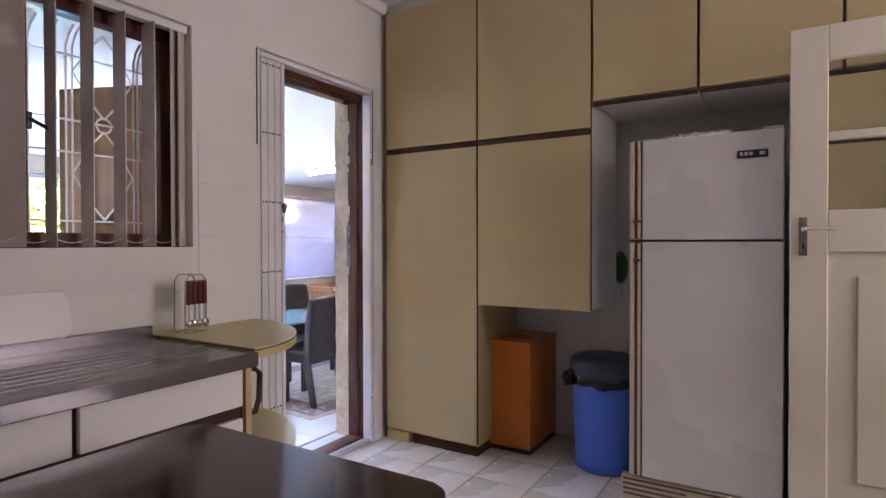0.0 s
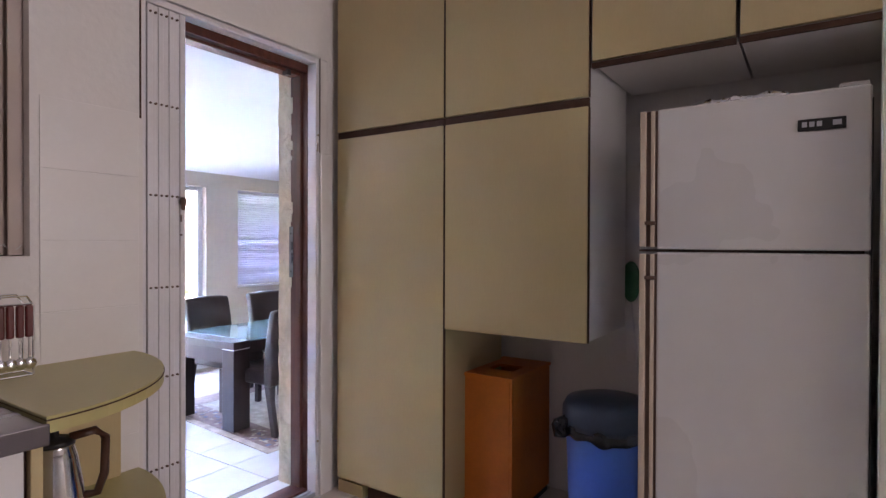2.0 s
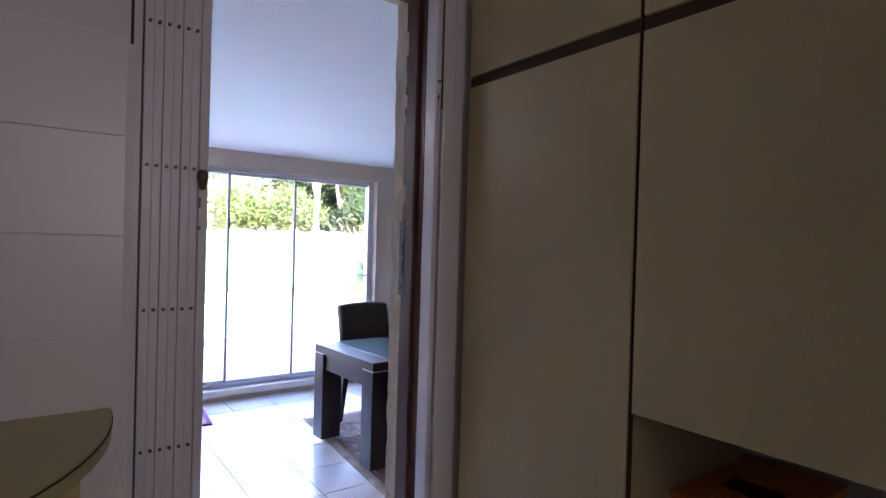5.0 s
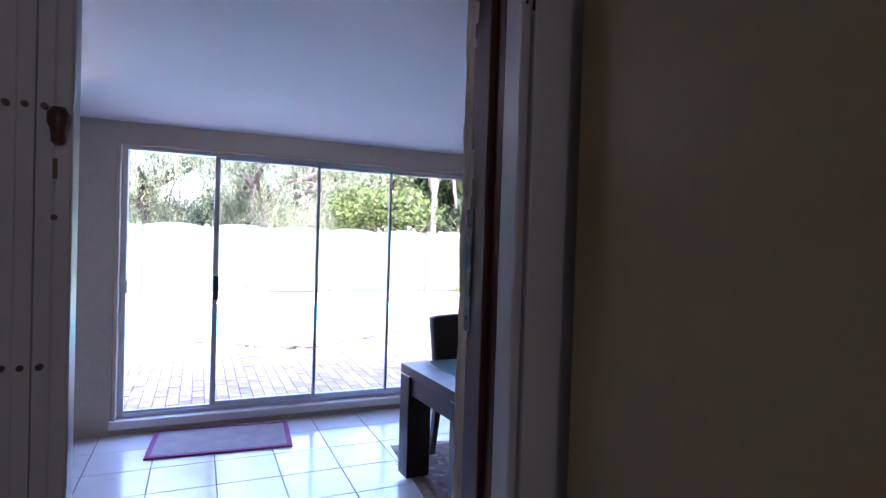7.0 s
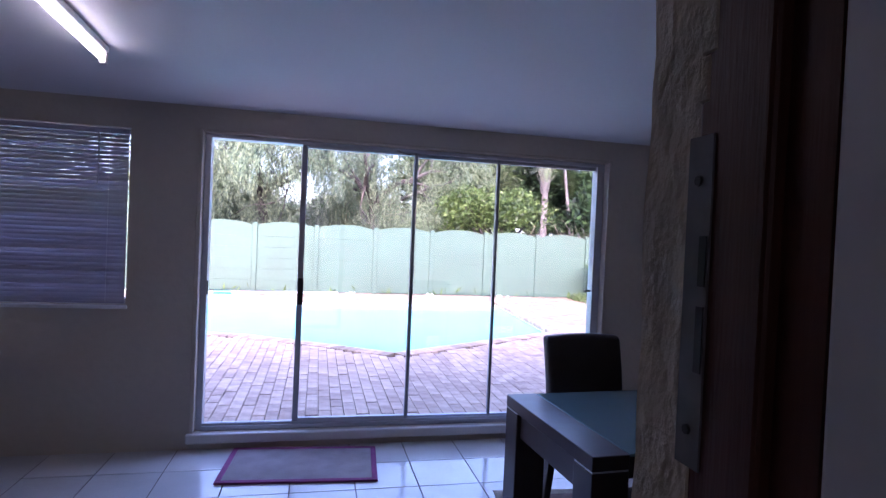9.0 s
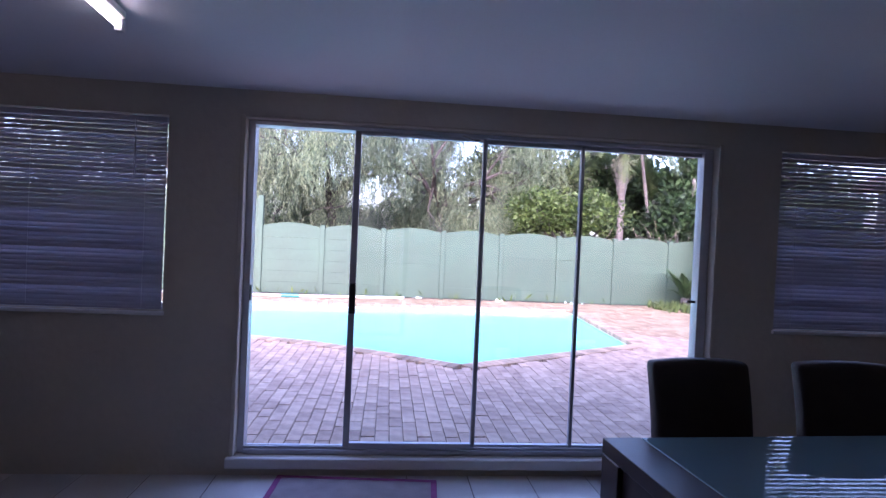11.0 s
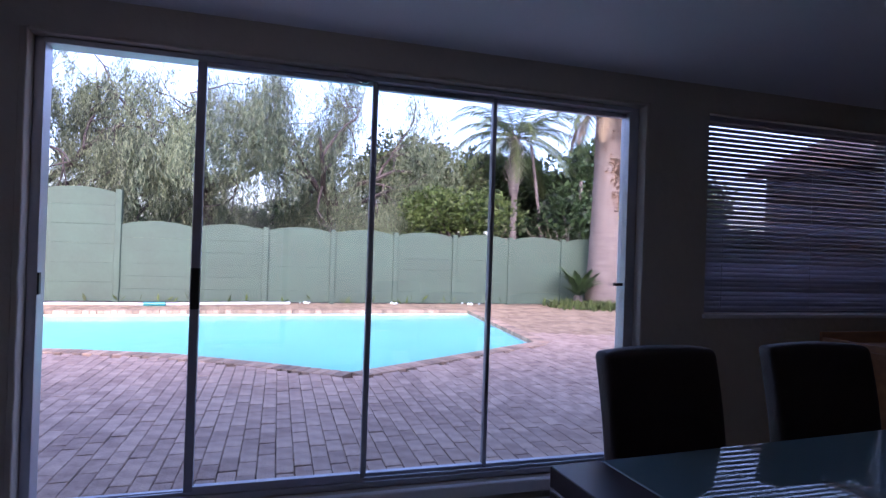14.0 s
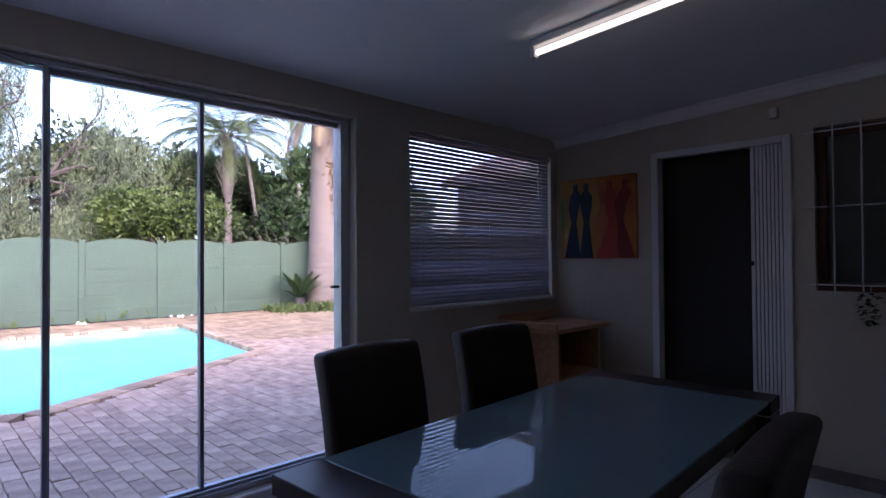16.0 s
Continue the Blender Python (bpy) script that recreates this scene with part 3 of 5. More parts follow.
part("top_shelf", prism(quarter(0.505, 0.605), 0.815, 0.852, 0.003), M_OLIVE_TOP, shelf)
part("edge_line", prism(quarter(0.507, 0.607), 0.842, 0.8455), M_BROWNGAP, shelf)
part("middle_shelf", prism(quarter(0.52, 0.585), 0.405, 0.435, 0.003), M_OLIVE_TOP, shelf)
part("bottom_shelf", prism(quarter(0.52, 0.585), 0.06, 0.09, 0.003), M_OLIVE_TOP, shelf)
part("side_panel", bx(-1.424, -1.4, -0.60, -0.008, 0.0, 0.811, 0.002), M_OLIVE, shelf)
part("back_panel", bx(-1.399, -0.95, -0.03, -0.008, 0.0, 0.812, 0.002), M_OLIVE, shelf)

ket = thing("kettle", (-1.265, -0.31, 0.435), "polished steel electric kettle with brown handle", "kettle")
K = (-1.265, -0.31, 0.436)
part("base", lathe([(0.078, 0), (0.08, 0.02), (0.076, 0.04)], K), M_BLACK, ket, smooth=True)
part("body", lathe([(0.074, 0.04), (0.077, 0.06), (0.07, 0.13), (0.055, 0.22), (0.048, 0.25), (0.05, 0.255)], K), M_CHROME, ket, smooth=True)
part("lid", lathe([(0.05, 0.256), (0.046, 0.268), (0.012, 0.275), (0.012, 0.29), (0.004, 0.295)], K), M_BLACK, ket, smooth=True)
hd = [(K[0] + 0.03, K[1] - 0.02, K[2] + 0.27), (K[0] + 0.09, K[1] - 0.03, K[2] + 0.275), (K[0] + 0.115, K[1] - 0.035, K[2] + 0.25), (K[0] + 0.112, K[1] - 0.035, K[2] + 0.15), (K[0] + 0.095, K[1] - 0.03, K[2] + 0.10), (K[0] + 0.065, K[1] - 0.02, K[2] + 0.10)]
part("handle", tube(hd, 0.012, 8), M_HANDLE, ket, "brown handle", smooth=True)
part("spout", tube([(K[0] - 0.045, K[1] + 0.01, K[2] + 0.2), (K[0] - 0.08, K[1] + 0.015, K[2] + 0.245)], [0.02, 0.01], 10), M_CHROME, ket, smooth=True)

rack = thing("utensil_rack", (-1.285, -0.13, 0.852), "chrome wire rack with red-handled kitchen utensils", "utensil rack")
R = (-1.30, -0.12, 0.853)
for s in (-1, 1):
    y = R[1] + s * 0.035
    part("wire_frame", tube([(R[0] - 0.046, y, R[2] + 0.004), (R[0] - 0.046, y, R[2] + 0.20), (R[0] - 0.03, y, R[2] + 0.228), (R[0] + 0.03, y, R[2] + 0.228), (R[0] + 0.046, y, R[2] + 0.20), (R[0] + 0.046, y, R[2] + 0.004)], 0.003, 6), M_CHROME, rack)
part("wire_foot", tube([(R[0] - 0.046, R[1] - 0.035, R[2] + 0.004), (R[0] + 0.046, R[1] - 0.035, R[2] + 0.004), (R[0] + 0.046, R[1] + 0.035, R[2] + 0.004), (R[0] - 0.046, R[1] + 0.035, R[2] + 0.004)], 0.003, 6, closed=True), M_CHROME, rack)
part("hook_bar", tube([(R[0] - 0.046, R[1] - 0.035, R[2] + 0.205), (R[0] + 0.046, R[1] - 0.035, R[2] + 0.205)], 0.003, 6), M_CHROME, rack)
for k, (dx, hm) in enumerate(((-0.033, M_RED), (-0.011, M_RED), (0.012, M_RED), (0.034, M_RED))):
    u = part("utensil", bx(R[0] + dx - 0.010, R[0] + dx + 0.010, R[1] - 0.046, R[1] - 0.034, R[2] + 0.112, R[2] + 0.203, 0.005), hm, rack, "dark red handle")
    part("shaft", bx(R[0] + dx - 0.003, R[0] + dx + 0.003, R[1] - 0.042, R[1] - 0.038, R[2] + 0.05, R[2] + 0.113, 0.001), M_CHROME, u)
    part("blade", turned(lathe([(0.004, -0.004), (0.014, 0.0), (0.017, 0.006), (0.014, 0.012), (0.004, 0.014)], (0, 0, 0), 16), Matrix.Translation((R[0] + dx, R[1] - 0.04, R[2] + 0.04)) @ Matrix.Rotation(radians(90), 4, "X")), M_CHROME, u, smooth=True)

kt = thing("kitchen_table", (-2.3, -1.22, 0), "dark glossy varnished kitchen table with rounded corners", "table")


def rounded(x0, x1, y0, y1, r, n=6):
    out = []
    for cx, cy, a0 in ((x1 - r, y1 - r, 0), (x0 + r, y1 - r, 90), (x0 + r, y0 + r, 180), (x1 - r, y0 + r, 270)):
        out += [(cx + r * math.cos(radians(a0 + 90 * k / n)), cy + r * math.sin(radians(a0 + 90 * k / n))) for k in range(n + 1)]
    return out


part("tabletop", prism(rounded(-3.0, -1.755, -1.60, -0.83, 0.05), 0.712, 0.74, 0.006), M_KTABLE, kt)
part("apron", bx(-2.9, -1.85, -1.5, -1.48, 0.62, 0.711), M_KTABLE, kt)
part("apron", bx(-2.9, -1.85, -0.95, -0.93, 0.62, 0.711), M_KTABLE, kt)
for x in (-2.92, -1.87):
    for y in (-1.51, -0.97):
        part("leg", tube([(x + 0.02, y + 0.02, 0.0), (x + 0.02, y + 0.02, 0.711)], [0.02, 0.032], 10), M_KTABLE, kt)

# ---- fitted cupboards ----
XF = 0.08


def cupboard(base, label, y0, y1, z0, z1, doors, depth=0.55, side=M_OLIVE):
    c = thing("fitted_cupboard", base, label, "cupboard", "fitted kitchen cupboards")
    part("carcass", bx(XF + 0.02, XF + depth, y0 + 0.002, y1 - 0.002, z0, z1), side, c)
    for a, b, e, f in doors:
        part("cupboard_door", bx(XF, XF + 0.019, a + 0.004, b - 0.004, e, f, 0.0025), M_OLIVE, c)
        part("edge_strip", bx(XF + 0.004, XF + 0.0195, a + 0.0005, a + 0.0035, e, f), M_BROWNGAP, c)
    return c


c = cupboard((0.4, -0.36, 0), "tall olive laminate kitchen cupboard with dark brown grip gap", -0.672, -0.04, 0.06, 2.6, [(-0.672, -0.04, 0.075, 1.742), (-0.672, -0.04, 1.777, 2.6)])
part("grip_rail", bx(XF + 0.008, XF + 0.0198, -0.67, -0.042, 1.744, 1.775), M_BROWNGAP, c, "dark brown grip rail")
part("plinth", bx(XF + 0.03, XF + 0.5, -0.66, -0.22, 0.0, 0.059), M_BROWNGAP, c)
part("side_foot", bx(XF + 0.012, XF + 0.5, -0.2, -0.04, 0.0, 0.059), M_OLIVE, c)
c = cupboard((0.4, -1.0, 0.865), "olive laminate wall cupboard hanging above an orange box", -1.312, -0.675, 0.868, 2.6, [(-1.312, -0.675, 0.862, 1.742), (-1.312, -0.675, 1.777, 2.6)], 0.50, M_WHITE)
part("grip_rail", bx(XF + 0.008, XF + 0.0198, -1.31, -0.677, 1.744, 1.775), M_BROWNGAP, c, "dark brown grip rail")
for y0, y1 in ((-1.795, -1.318), (-2.33, -1.80), (-2.87, -2.335)):
    c = cupboard((0.4, (y0 + y1) / 2, 1.88), "olive laminate overhead cupboard above the fridge", y0, y1, 1.90, 2.6, [(y0, y1, 1.905, 2.6)], 0.55, M_WHITEWALL)
    part("grip_rail", bx(XF + 0.004, XF + 0.0198, y0 + 0.002, y1 - 0.002, 1.88, 1.899), M_BROWNGAP, c)
c = cupboard((0.4, -2.6, 0), "tall olive laminate cupboard behind the open door", -2.87, -2.24, 0.06, 1.875, [(-2.87, -2.24, 0.075, 1.60), (-2.87, -2.24, 1.64, 1.875)])
part("grip_rail", bx(XF + 0.008, XF + 0.0198, -2.868, -2.242, 1.602, 1.638), M_BROWNGAP, c)
solid("cupboard_top_filler", bx(XF + 0.03, 0.7, -2.87, -0.04, 2.602, 2.655), M_WHITEWALL, "white filler above the cupboards", "trim", kind="structure")

ob = thing("orange_box", (0.48, -0.785, 0), "orange painted wooden box with a slot in its lid", "box")
part("side", bx(0.27, 0.69, -0.668, -0.655, 0.03, 0.625, 0.002), M_ORANGE, ob)
part("side", bx(0.27, 0.69, -0.91, -0.897, 0.03, 0.625, 0.002), M_ORANGE, ob)
part("front", bx(0.268, 0.282, -0.897, -0.668, 0.03, 0.625, 0.002), M_ORANGE, ob)
part("back", bx(0.677, 0.69, -0.897, -0.668, 0.03, 0.625), M_ORANGE, ob)
bm = bmesh.new()
for q in ((0.262, 0.40, -0.915, -0.65), (0.52, 0.695, -0.915, -0.65), (0.40, 0.52, -0.915, -0.85), (0.40, 0.52, -0.72, -0.65)):
    bx(*q, 0.626, 0.64, 0.001, bm=bm)
part("lid", bm, M_ORANGE, ob)
part("inside", bx(0.283, 0.676, -0.896, -0.669, 0.05, 0.4), M_BLACK, ob)
part("plinth", bx(0.28, 0.68, -0.905, -0.66, 0.0, 0.029), M_BLACK, ob)

bin_ = thing("pedal_bin", (0.36, -1.305, 0), "blue plastic bin with black bag and dark lid", "bin")
B = (0.36, -1.305, 0.0)
part("body", lathe([(0.151, 0.0), (0.157, 0.01), (0.158, 0.06), (0.155, 0.065), (0.170, 0.475), (0.168, 0.485)], B, 40), M_BLUE, bin_, "blue body", smooth=True)
bm = lathe([(0.175, 0.452), (0.180, 0.47), (0.181, 0.50), (0.170, 0.52)], B, 64)
for v in bm.verts:
    a = math.atan2(v.co.y - B[1], v.co.x - B[0])
    k = 0.006 * math.sin(9 * a + 20 * v.co.z) + 0.005 * noise.noise(Vector((5 * math.cos(a), 5 * math.sin(a), v.co.z * 20)))
    v.co.x += k * math.cos(a)
    v.co.y += k * math.sin(a)
    if v.co.z < 0.46:
        v.co.z += 0.006 * math.sin(5 * a) + 0.005 * math.sin(11 * a)
part("bin_bag", bm, M_BAG, bin_, "crumpled black bin bag", smooth=True)
part("lid", lathe([(0.183, 0.49), (0.186, 0.52), (0.184, 0.56), (0.168, 0.59), (0.112, 0.605), (0.02, 0.61)], B, 40), M_LID, bin_, "dark blue lid", smooth=True)
bm = bmesh.new()
bmesh.ops.create_icosphere(bm, subdivisions=3, radius=0.034, matrix=Matrix.Translation((B[0] - 0.13, B[1] + 0.15, 0.49)) @ Matrix.Diagonal((1, 1, 1.3, 1)))
for v in bm.verts:
    v.co += noise.noise_vector(v.co * 34) * 0.02
part("bag_knot", bm, M_BAG, bin_)

fs = thing("fly_swatter", (0.6, -1.42, 1.0), "green plastic fly swatter hanging on the wall by its handle", "fly swatter")
bm = bmesh.new()
bmesh.ops.create_uvsphere(bm, u_segments=20, v_segments=12, radius=1, matrix=Matrix.Translation((0.695, -1.306, 1.06)) @ Matrix.Diagonal((0.012, 0.043, 0.095, 1)))
part("paddle", bm, M_GREEN, fs, smooth=True)
part("hook", cyl((0.69, -1.306, 1.155), (0.722, -1.306, 1.155), 0.004, seg=6), M_CHROME, fs)
part("handle", tube([(0.698, -1.306, 0.975), (0.70, -1.325, 0.78), (0.705, -1.355, 0.45)], 0.004, 6), M_CORD, fs, "thin white handle")

fr = thing("fridge", (0.26, -1.82, 0), "white two-door fridge freezer with brown trim strips", "fridge")
part("cabinet", bx(-0.035, 0.62, -2.13, -1.5410, 0.03, 1.645, 0.006), M_FRIDGE, fr)
d1 = part("freezer_door", bx(-0.10, -0.04, -2.13, -1.5930, 1.217, 1.655, 0.006), M_FRIDGE, fr)
d2 = part("fridge_door", bx(-0.10, -0.04, -2.13, -1.5930, 0.165, 1.208, 0.006), M_FRIDGE, fr)
for d, z0, z1 in ((d1, 1.224, 1.653), (d2, 0.167, 1.202)):
    part("trim", bx(-0.104, -0.04, -1.5600, -1.5410, z0, z1, 0.003), M_CREAM, d, "cream trim strip")
    part("trim", bx(-0.098, -0.04, -1.5740, -1.5605, z0, z1, 0.002), M_TRIMBROWN, d, "brown trim strip")
    part("trim", bx(-0.103, -0.04, -1.5860, -1.5745, z0, z1, 0.002), M_CREAM, d, "cream trim strip")
    part("trim", bx(-0.098, -0.04, -1.5940, -1.5865, z0, z1, 0.002), M_TRIMBROWN, d, "brown trim strip")
    zz = z0 + 0.075 if d is d1 else z1 - 0.075
    part("handle_clip", bx(-0.112, -0.098, -1.5900, -1.5580, zz - 0.006, zz + 0.006, 0.003), M_TRIMBROWN, d)
part("door_gasket", bx(-0.05, -0.036, -2.12, -1.5280, 1.2085, 1.2165), M_TRIMBROWN, fr)
# Black strip down the fridge's side, next to the open door.
part("side_gasket", bx(-0.095, -0.02, -2.1335, -2.131, 0.03, 1.62), M_BLACK, fr)
part("hinge_cap", bx(-0.09, 0.0, -2.125, -2.06, 1.6555, 1.668, 0.003), M_FRIDGE, fr)
bd = part("badge", bx(-0.106, -0.1005, -2.075, -1.965, 1.545, 1.577, 0.002), M_BLACK, fr, "small dark badge")
for y, w in ((-1.975, 0.012), (-1.992, 0.012), (-2.009, 0.012), (-2.045, 0.02)):
    part("badge_mark", bx(-0.1075, -0.1062, y - w, y, 1.555, 1.569), M_ALU, bd)
part("base_grille", bx(-0.085, -0.04, -2.12, -1.50, 0.012, 0.155, 0.004), M_CREAM, fr, "cream base grille")
for k in range(4):
    part("grille_slot", bx(-0.088, -0.0855, -2.11, -1.51, 0.07 + k * 0.022, 0.079 + k * 0.022), M_TRIMBROWN, fr)
dial = part("dial_plate", bx(-0.096, -0.0865, -1.84, -1.775, 0.045, 0.13, 0.004), M_CREAM, fr)
part("dial", cyl((-0.108, -1.807, 0.09), (-0.096, -1.807, 0.09), 0.02, 0.022, 16), M_TRIMBROWN, dial)
for y in (-2.08, -1.55):
    part("foot", cyl((0.0, y, 0.0), (0.0, y, 0.03), 0.02), M_BLACK, fr)
    part("foot", cyl((0.55, y, 0.0), (0.55, y, 0.03), 0.02), M_BLACK, fr)
bm = bmesh.new()
for k in range(9):
    random.seed(k)
    y = -1.70 - k * 0.027
    bmesh.ops.create_icosphere(bm, subdivisions=2, radius=0.028, matrix=Matrix.Translation((-0.01 + random.uniform(-0.02, 0.02), y, 1.6465 + 0.018)) @ Matrix.Diagonal((1.1, 1.1, 0.75, 1)))
for v in bm.verts:
    v.co += Vector((0.014, 0.014, 0.014)) * noise.noise(v.co * 45)
solid("crumpled_foil", bm, M_CHROME, "crumpled foil lying on top of the fridge", "foil", base=(0.0, -1.8, 1.646))

kd = thing("kitchen_door", (-0.13, -2.55, 0), "white painted half-glazed door standing open", "door")
XD = -0.15
Y0, Y1 = -2.96, -2.147
part("stile", bx(XD, XD + 0.04, Y1 - 0.122, Y1, 0.012, 2.012, 0.004), M_DOORWHITE, kd)
part("stile", bx(XD, XD + 0.04, Y0, Y0 + 0.135, 0.012, 2.012, 0.004), M_DOORWHITE, kd)
part("top_rail", bx(XD, XD + 0.04, Y0 + 0.135, Y1 - 0.122, 1.885, 2.012, 0.003), M_DOORWHITE, kd)
part("glazing_bar", bx(XD, XD + 0.04, Y0 + 0.135, Y1 - 0.122, 1.585, 1.615, 0.004), M_DOORWHITE, kd)
part("lock_rail", bx(XD, XD + 0.04, Y0 + 0.135, Y1 - 0.122, 1.17, 1.325, 0.003), M_DOORWHITE, kd)
part("bottom_rail", bx(XD, XD + 0.04, Y0 + 0.135, Y1 - 0.122, 0.012, 0.22, 0.003), M_DOORWHITE, kd)
part("lower_panel", bx(XD + 0.012, XD + 0.028, Y0 + 0.135, Y1 - 0.122, 0.22, 1.17), M_DOORWHITE, kd)
part("raised_panel", bx(XD + 0.004, XD + 0.012, Y0 + 0.21, Y1 - 0.21, 0.32, 1.08, 0.006), M_DOORWHITE, kd)
for z0, z1 in ((1.325, 1.585), (1.615, 1.885)):
    p = part("pane", bx(XD + 0.017, XD + 0.021, Y0 + 0.135, Y1 - 0.122, z0, z1), G_PANE, kd)
    p.visible_shadow = False
lp = part("lock_plate", bx(XD - 0.006, XD - 0.0005, Y1 - 0.058, Y1 - 0.03, 1.155, 1.30, 0.002), M_WORNCHROME, kd, "worn chrome lock plate")
part("spindle", cyl((XD - 0.04, Y1 - 0.044, 1.255), (XD - 0.006, Y1 - 0.044, 1.255), 0.009), M_CHROME, lp)
part("lever", tube([(XD - 0.04, Y1 - 0.044, 1.255), (XD - 0.045, Y1 - 0.09, 1.257), (XD - 0.043, Y1 - 0.145, 1.252)], [0.009, 0.008, 0.006], 8), M_CHROME, lp)
part("keyhole", bx(XD - 0.0075, XD - 0.0062, Y1 - 0.047, Y1 - 0.041, 1.18, 1.20), M_BLACK, lp)
part("post_hinge", bx(XD + 0.041, XD + 0.06, Y0 - 0.005, Y0 + 0.02, 0.3, 0.4), M_ALU, kd)
solid("door_stop_wall", bx(-0.14, 0.72, -3.1, -2.975, 0.0, 2.655), M_WHITEWALL, "white wall beside the open door", "wall", kind="structure")

# ---- dining room: sliding door ----
sd = thing("sliding_door", (0.35, 3.72, -0.1), "grey aluminium sliding glass door, one leaf slid open", "sliding door", kind="structure")
part("frame_left", bx(-1.054, -1.015, 3.70, 3.78, -0.10, 1.852, 0.003), M_ALU, sd)
part("frame_right", bx(1.745, 1.804, 3.70, 3.78, -0.10, 1.852, 0.003), M_ALU, sd)
part("frame_top", bx(-1.015, 1.745, 3.68, 3.78, 1.826, 1.85, 0.003), M_ALU, sd)
part("frame_bottom", bx(-1.015, 1.745, 3.68, 3.78, -0.10, -0.07, 0.003), M_ALU, sd)
part("track", bx(-1.015, 1.745, 3.695, 3.70, -0.07, -0.055), M_ALU, sd)
part("track", bx(-1.015, 1.745, 3.745, 3.75, -0.07, -0.0655), M_ALU, sd)
# Stiles and mullions take the aluminium colour with shade put in.
lf = part("moving_leaf", bx(-0.440, -0.402, 3.69, 3.725, -0.055, 1.825, 0.004), M_ALU_SHADE, sd, "leaf stile with shade in its colour")
part("leaf_rail", bx(-0.402, 0.330, 3.69, 3.725, 1.806, 1.825, 0.003), M_ALU, lf)
part("leaf_rail", bx(-0.402, 0.330, 3.69, 3.725, -0.054, -0.032, 0.003), M_ALU, lf)
part("leaf_stile", bx(0.330, 0.350, 3.69, 3.725, -0.055, 1.825, 0.003), M_ALU_SHADE, lf)
p = part("pane", bx(-0.402, 0.330, 3.706, 3.710, -0.032, 1.806), G_PANE, lf)
p.visible_shadow = False
hn = part("pull_handle", bx(-0.436, -0.398, 3.655, 3.689, 0.745, 0.925, 0.006), M_BLACK, lf, "black pull handle")
for x0, x1 in ((0.362, 0.958), (0.979, 1.745)):
    p = part("pane", bx(x0, x1, 3.742, 3.746, -0.048, 1.802), G_PANE, sd)
    p.visible_shadow = False
part("mullion", bx(0.351, 0.362, 3.728, 3.765, -0.065, 1.825, 0.002), M_ALU_SHADE, sd)
part("mullion", bx(0.958, 0.979, 3.728, 3.765, -0.065, 1.825, 0.003), M_ALU_SHADE, sd)
part("fixed_rail", bx(0.362, 1.745, 3.73, 3.765, -0.065, -0.048, 0.003), M_ALU, sd)
part("fixed_rail", bx(0.362, 1.745, 3.73, 3.765, 1.802, 1.825, 0.003), M_ALU, sd)
part("side_lever", bx(1.68, 1.734, 3.70, 3.715, 0.875, 0.892, 0.003), M_BLACK, sd)
part("stay_hook", tube([(0.20, 3.682, 1.835), (0.27, 3.665, 1.81), (0.30, 3.665, 1.812)], 0.005, 6), M_CHROME, sd)
part("strike", bx(-1.0148, -1.008, 3.70, 3.72, 0.80, 0.89), M_BLACK, sd)
bm = bmesh.new()
for q in ((-1.0845, -1.055, 3.634, 3.72, -0.1, 1.871), (1.805, 1.8315, 3.634, 3.72, -0.1, 1.871), (-1.055, 1.805, 3.634, 3.72, 1.853, 1.871)):
    bx(*q, 0.006, bm=bm)
bmesh.ops.subdivide_edges(bm, edges=[e for e in bm.edges if e.calc_length() > 0.6], cuts=40)
for v in bm.verts:
    v.co += Vector((noise.noise(v.co * 9), 0, noise.noise(v.co * 9 + Vector((5, 0, 0))))) * 0.004
solid("door_surround", bm, M_BEIGE, "uneven beige plaster lining around the sliding door", "trim", kind="structure")
solid("door_sill", bx(-1.10, 1.83, 3.615, 3.70, -0.165, -0.101, 0.010), M_WHITEWALL, "white painted sill under the sliding door", "sill", kind="structure")


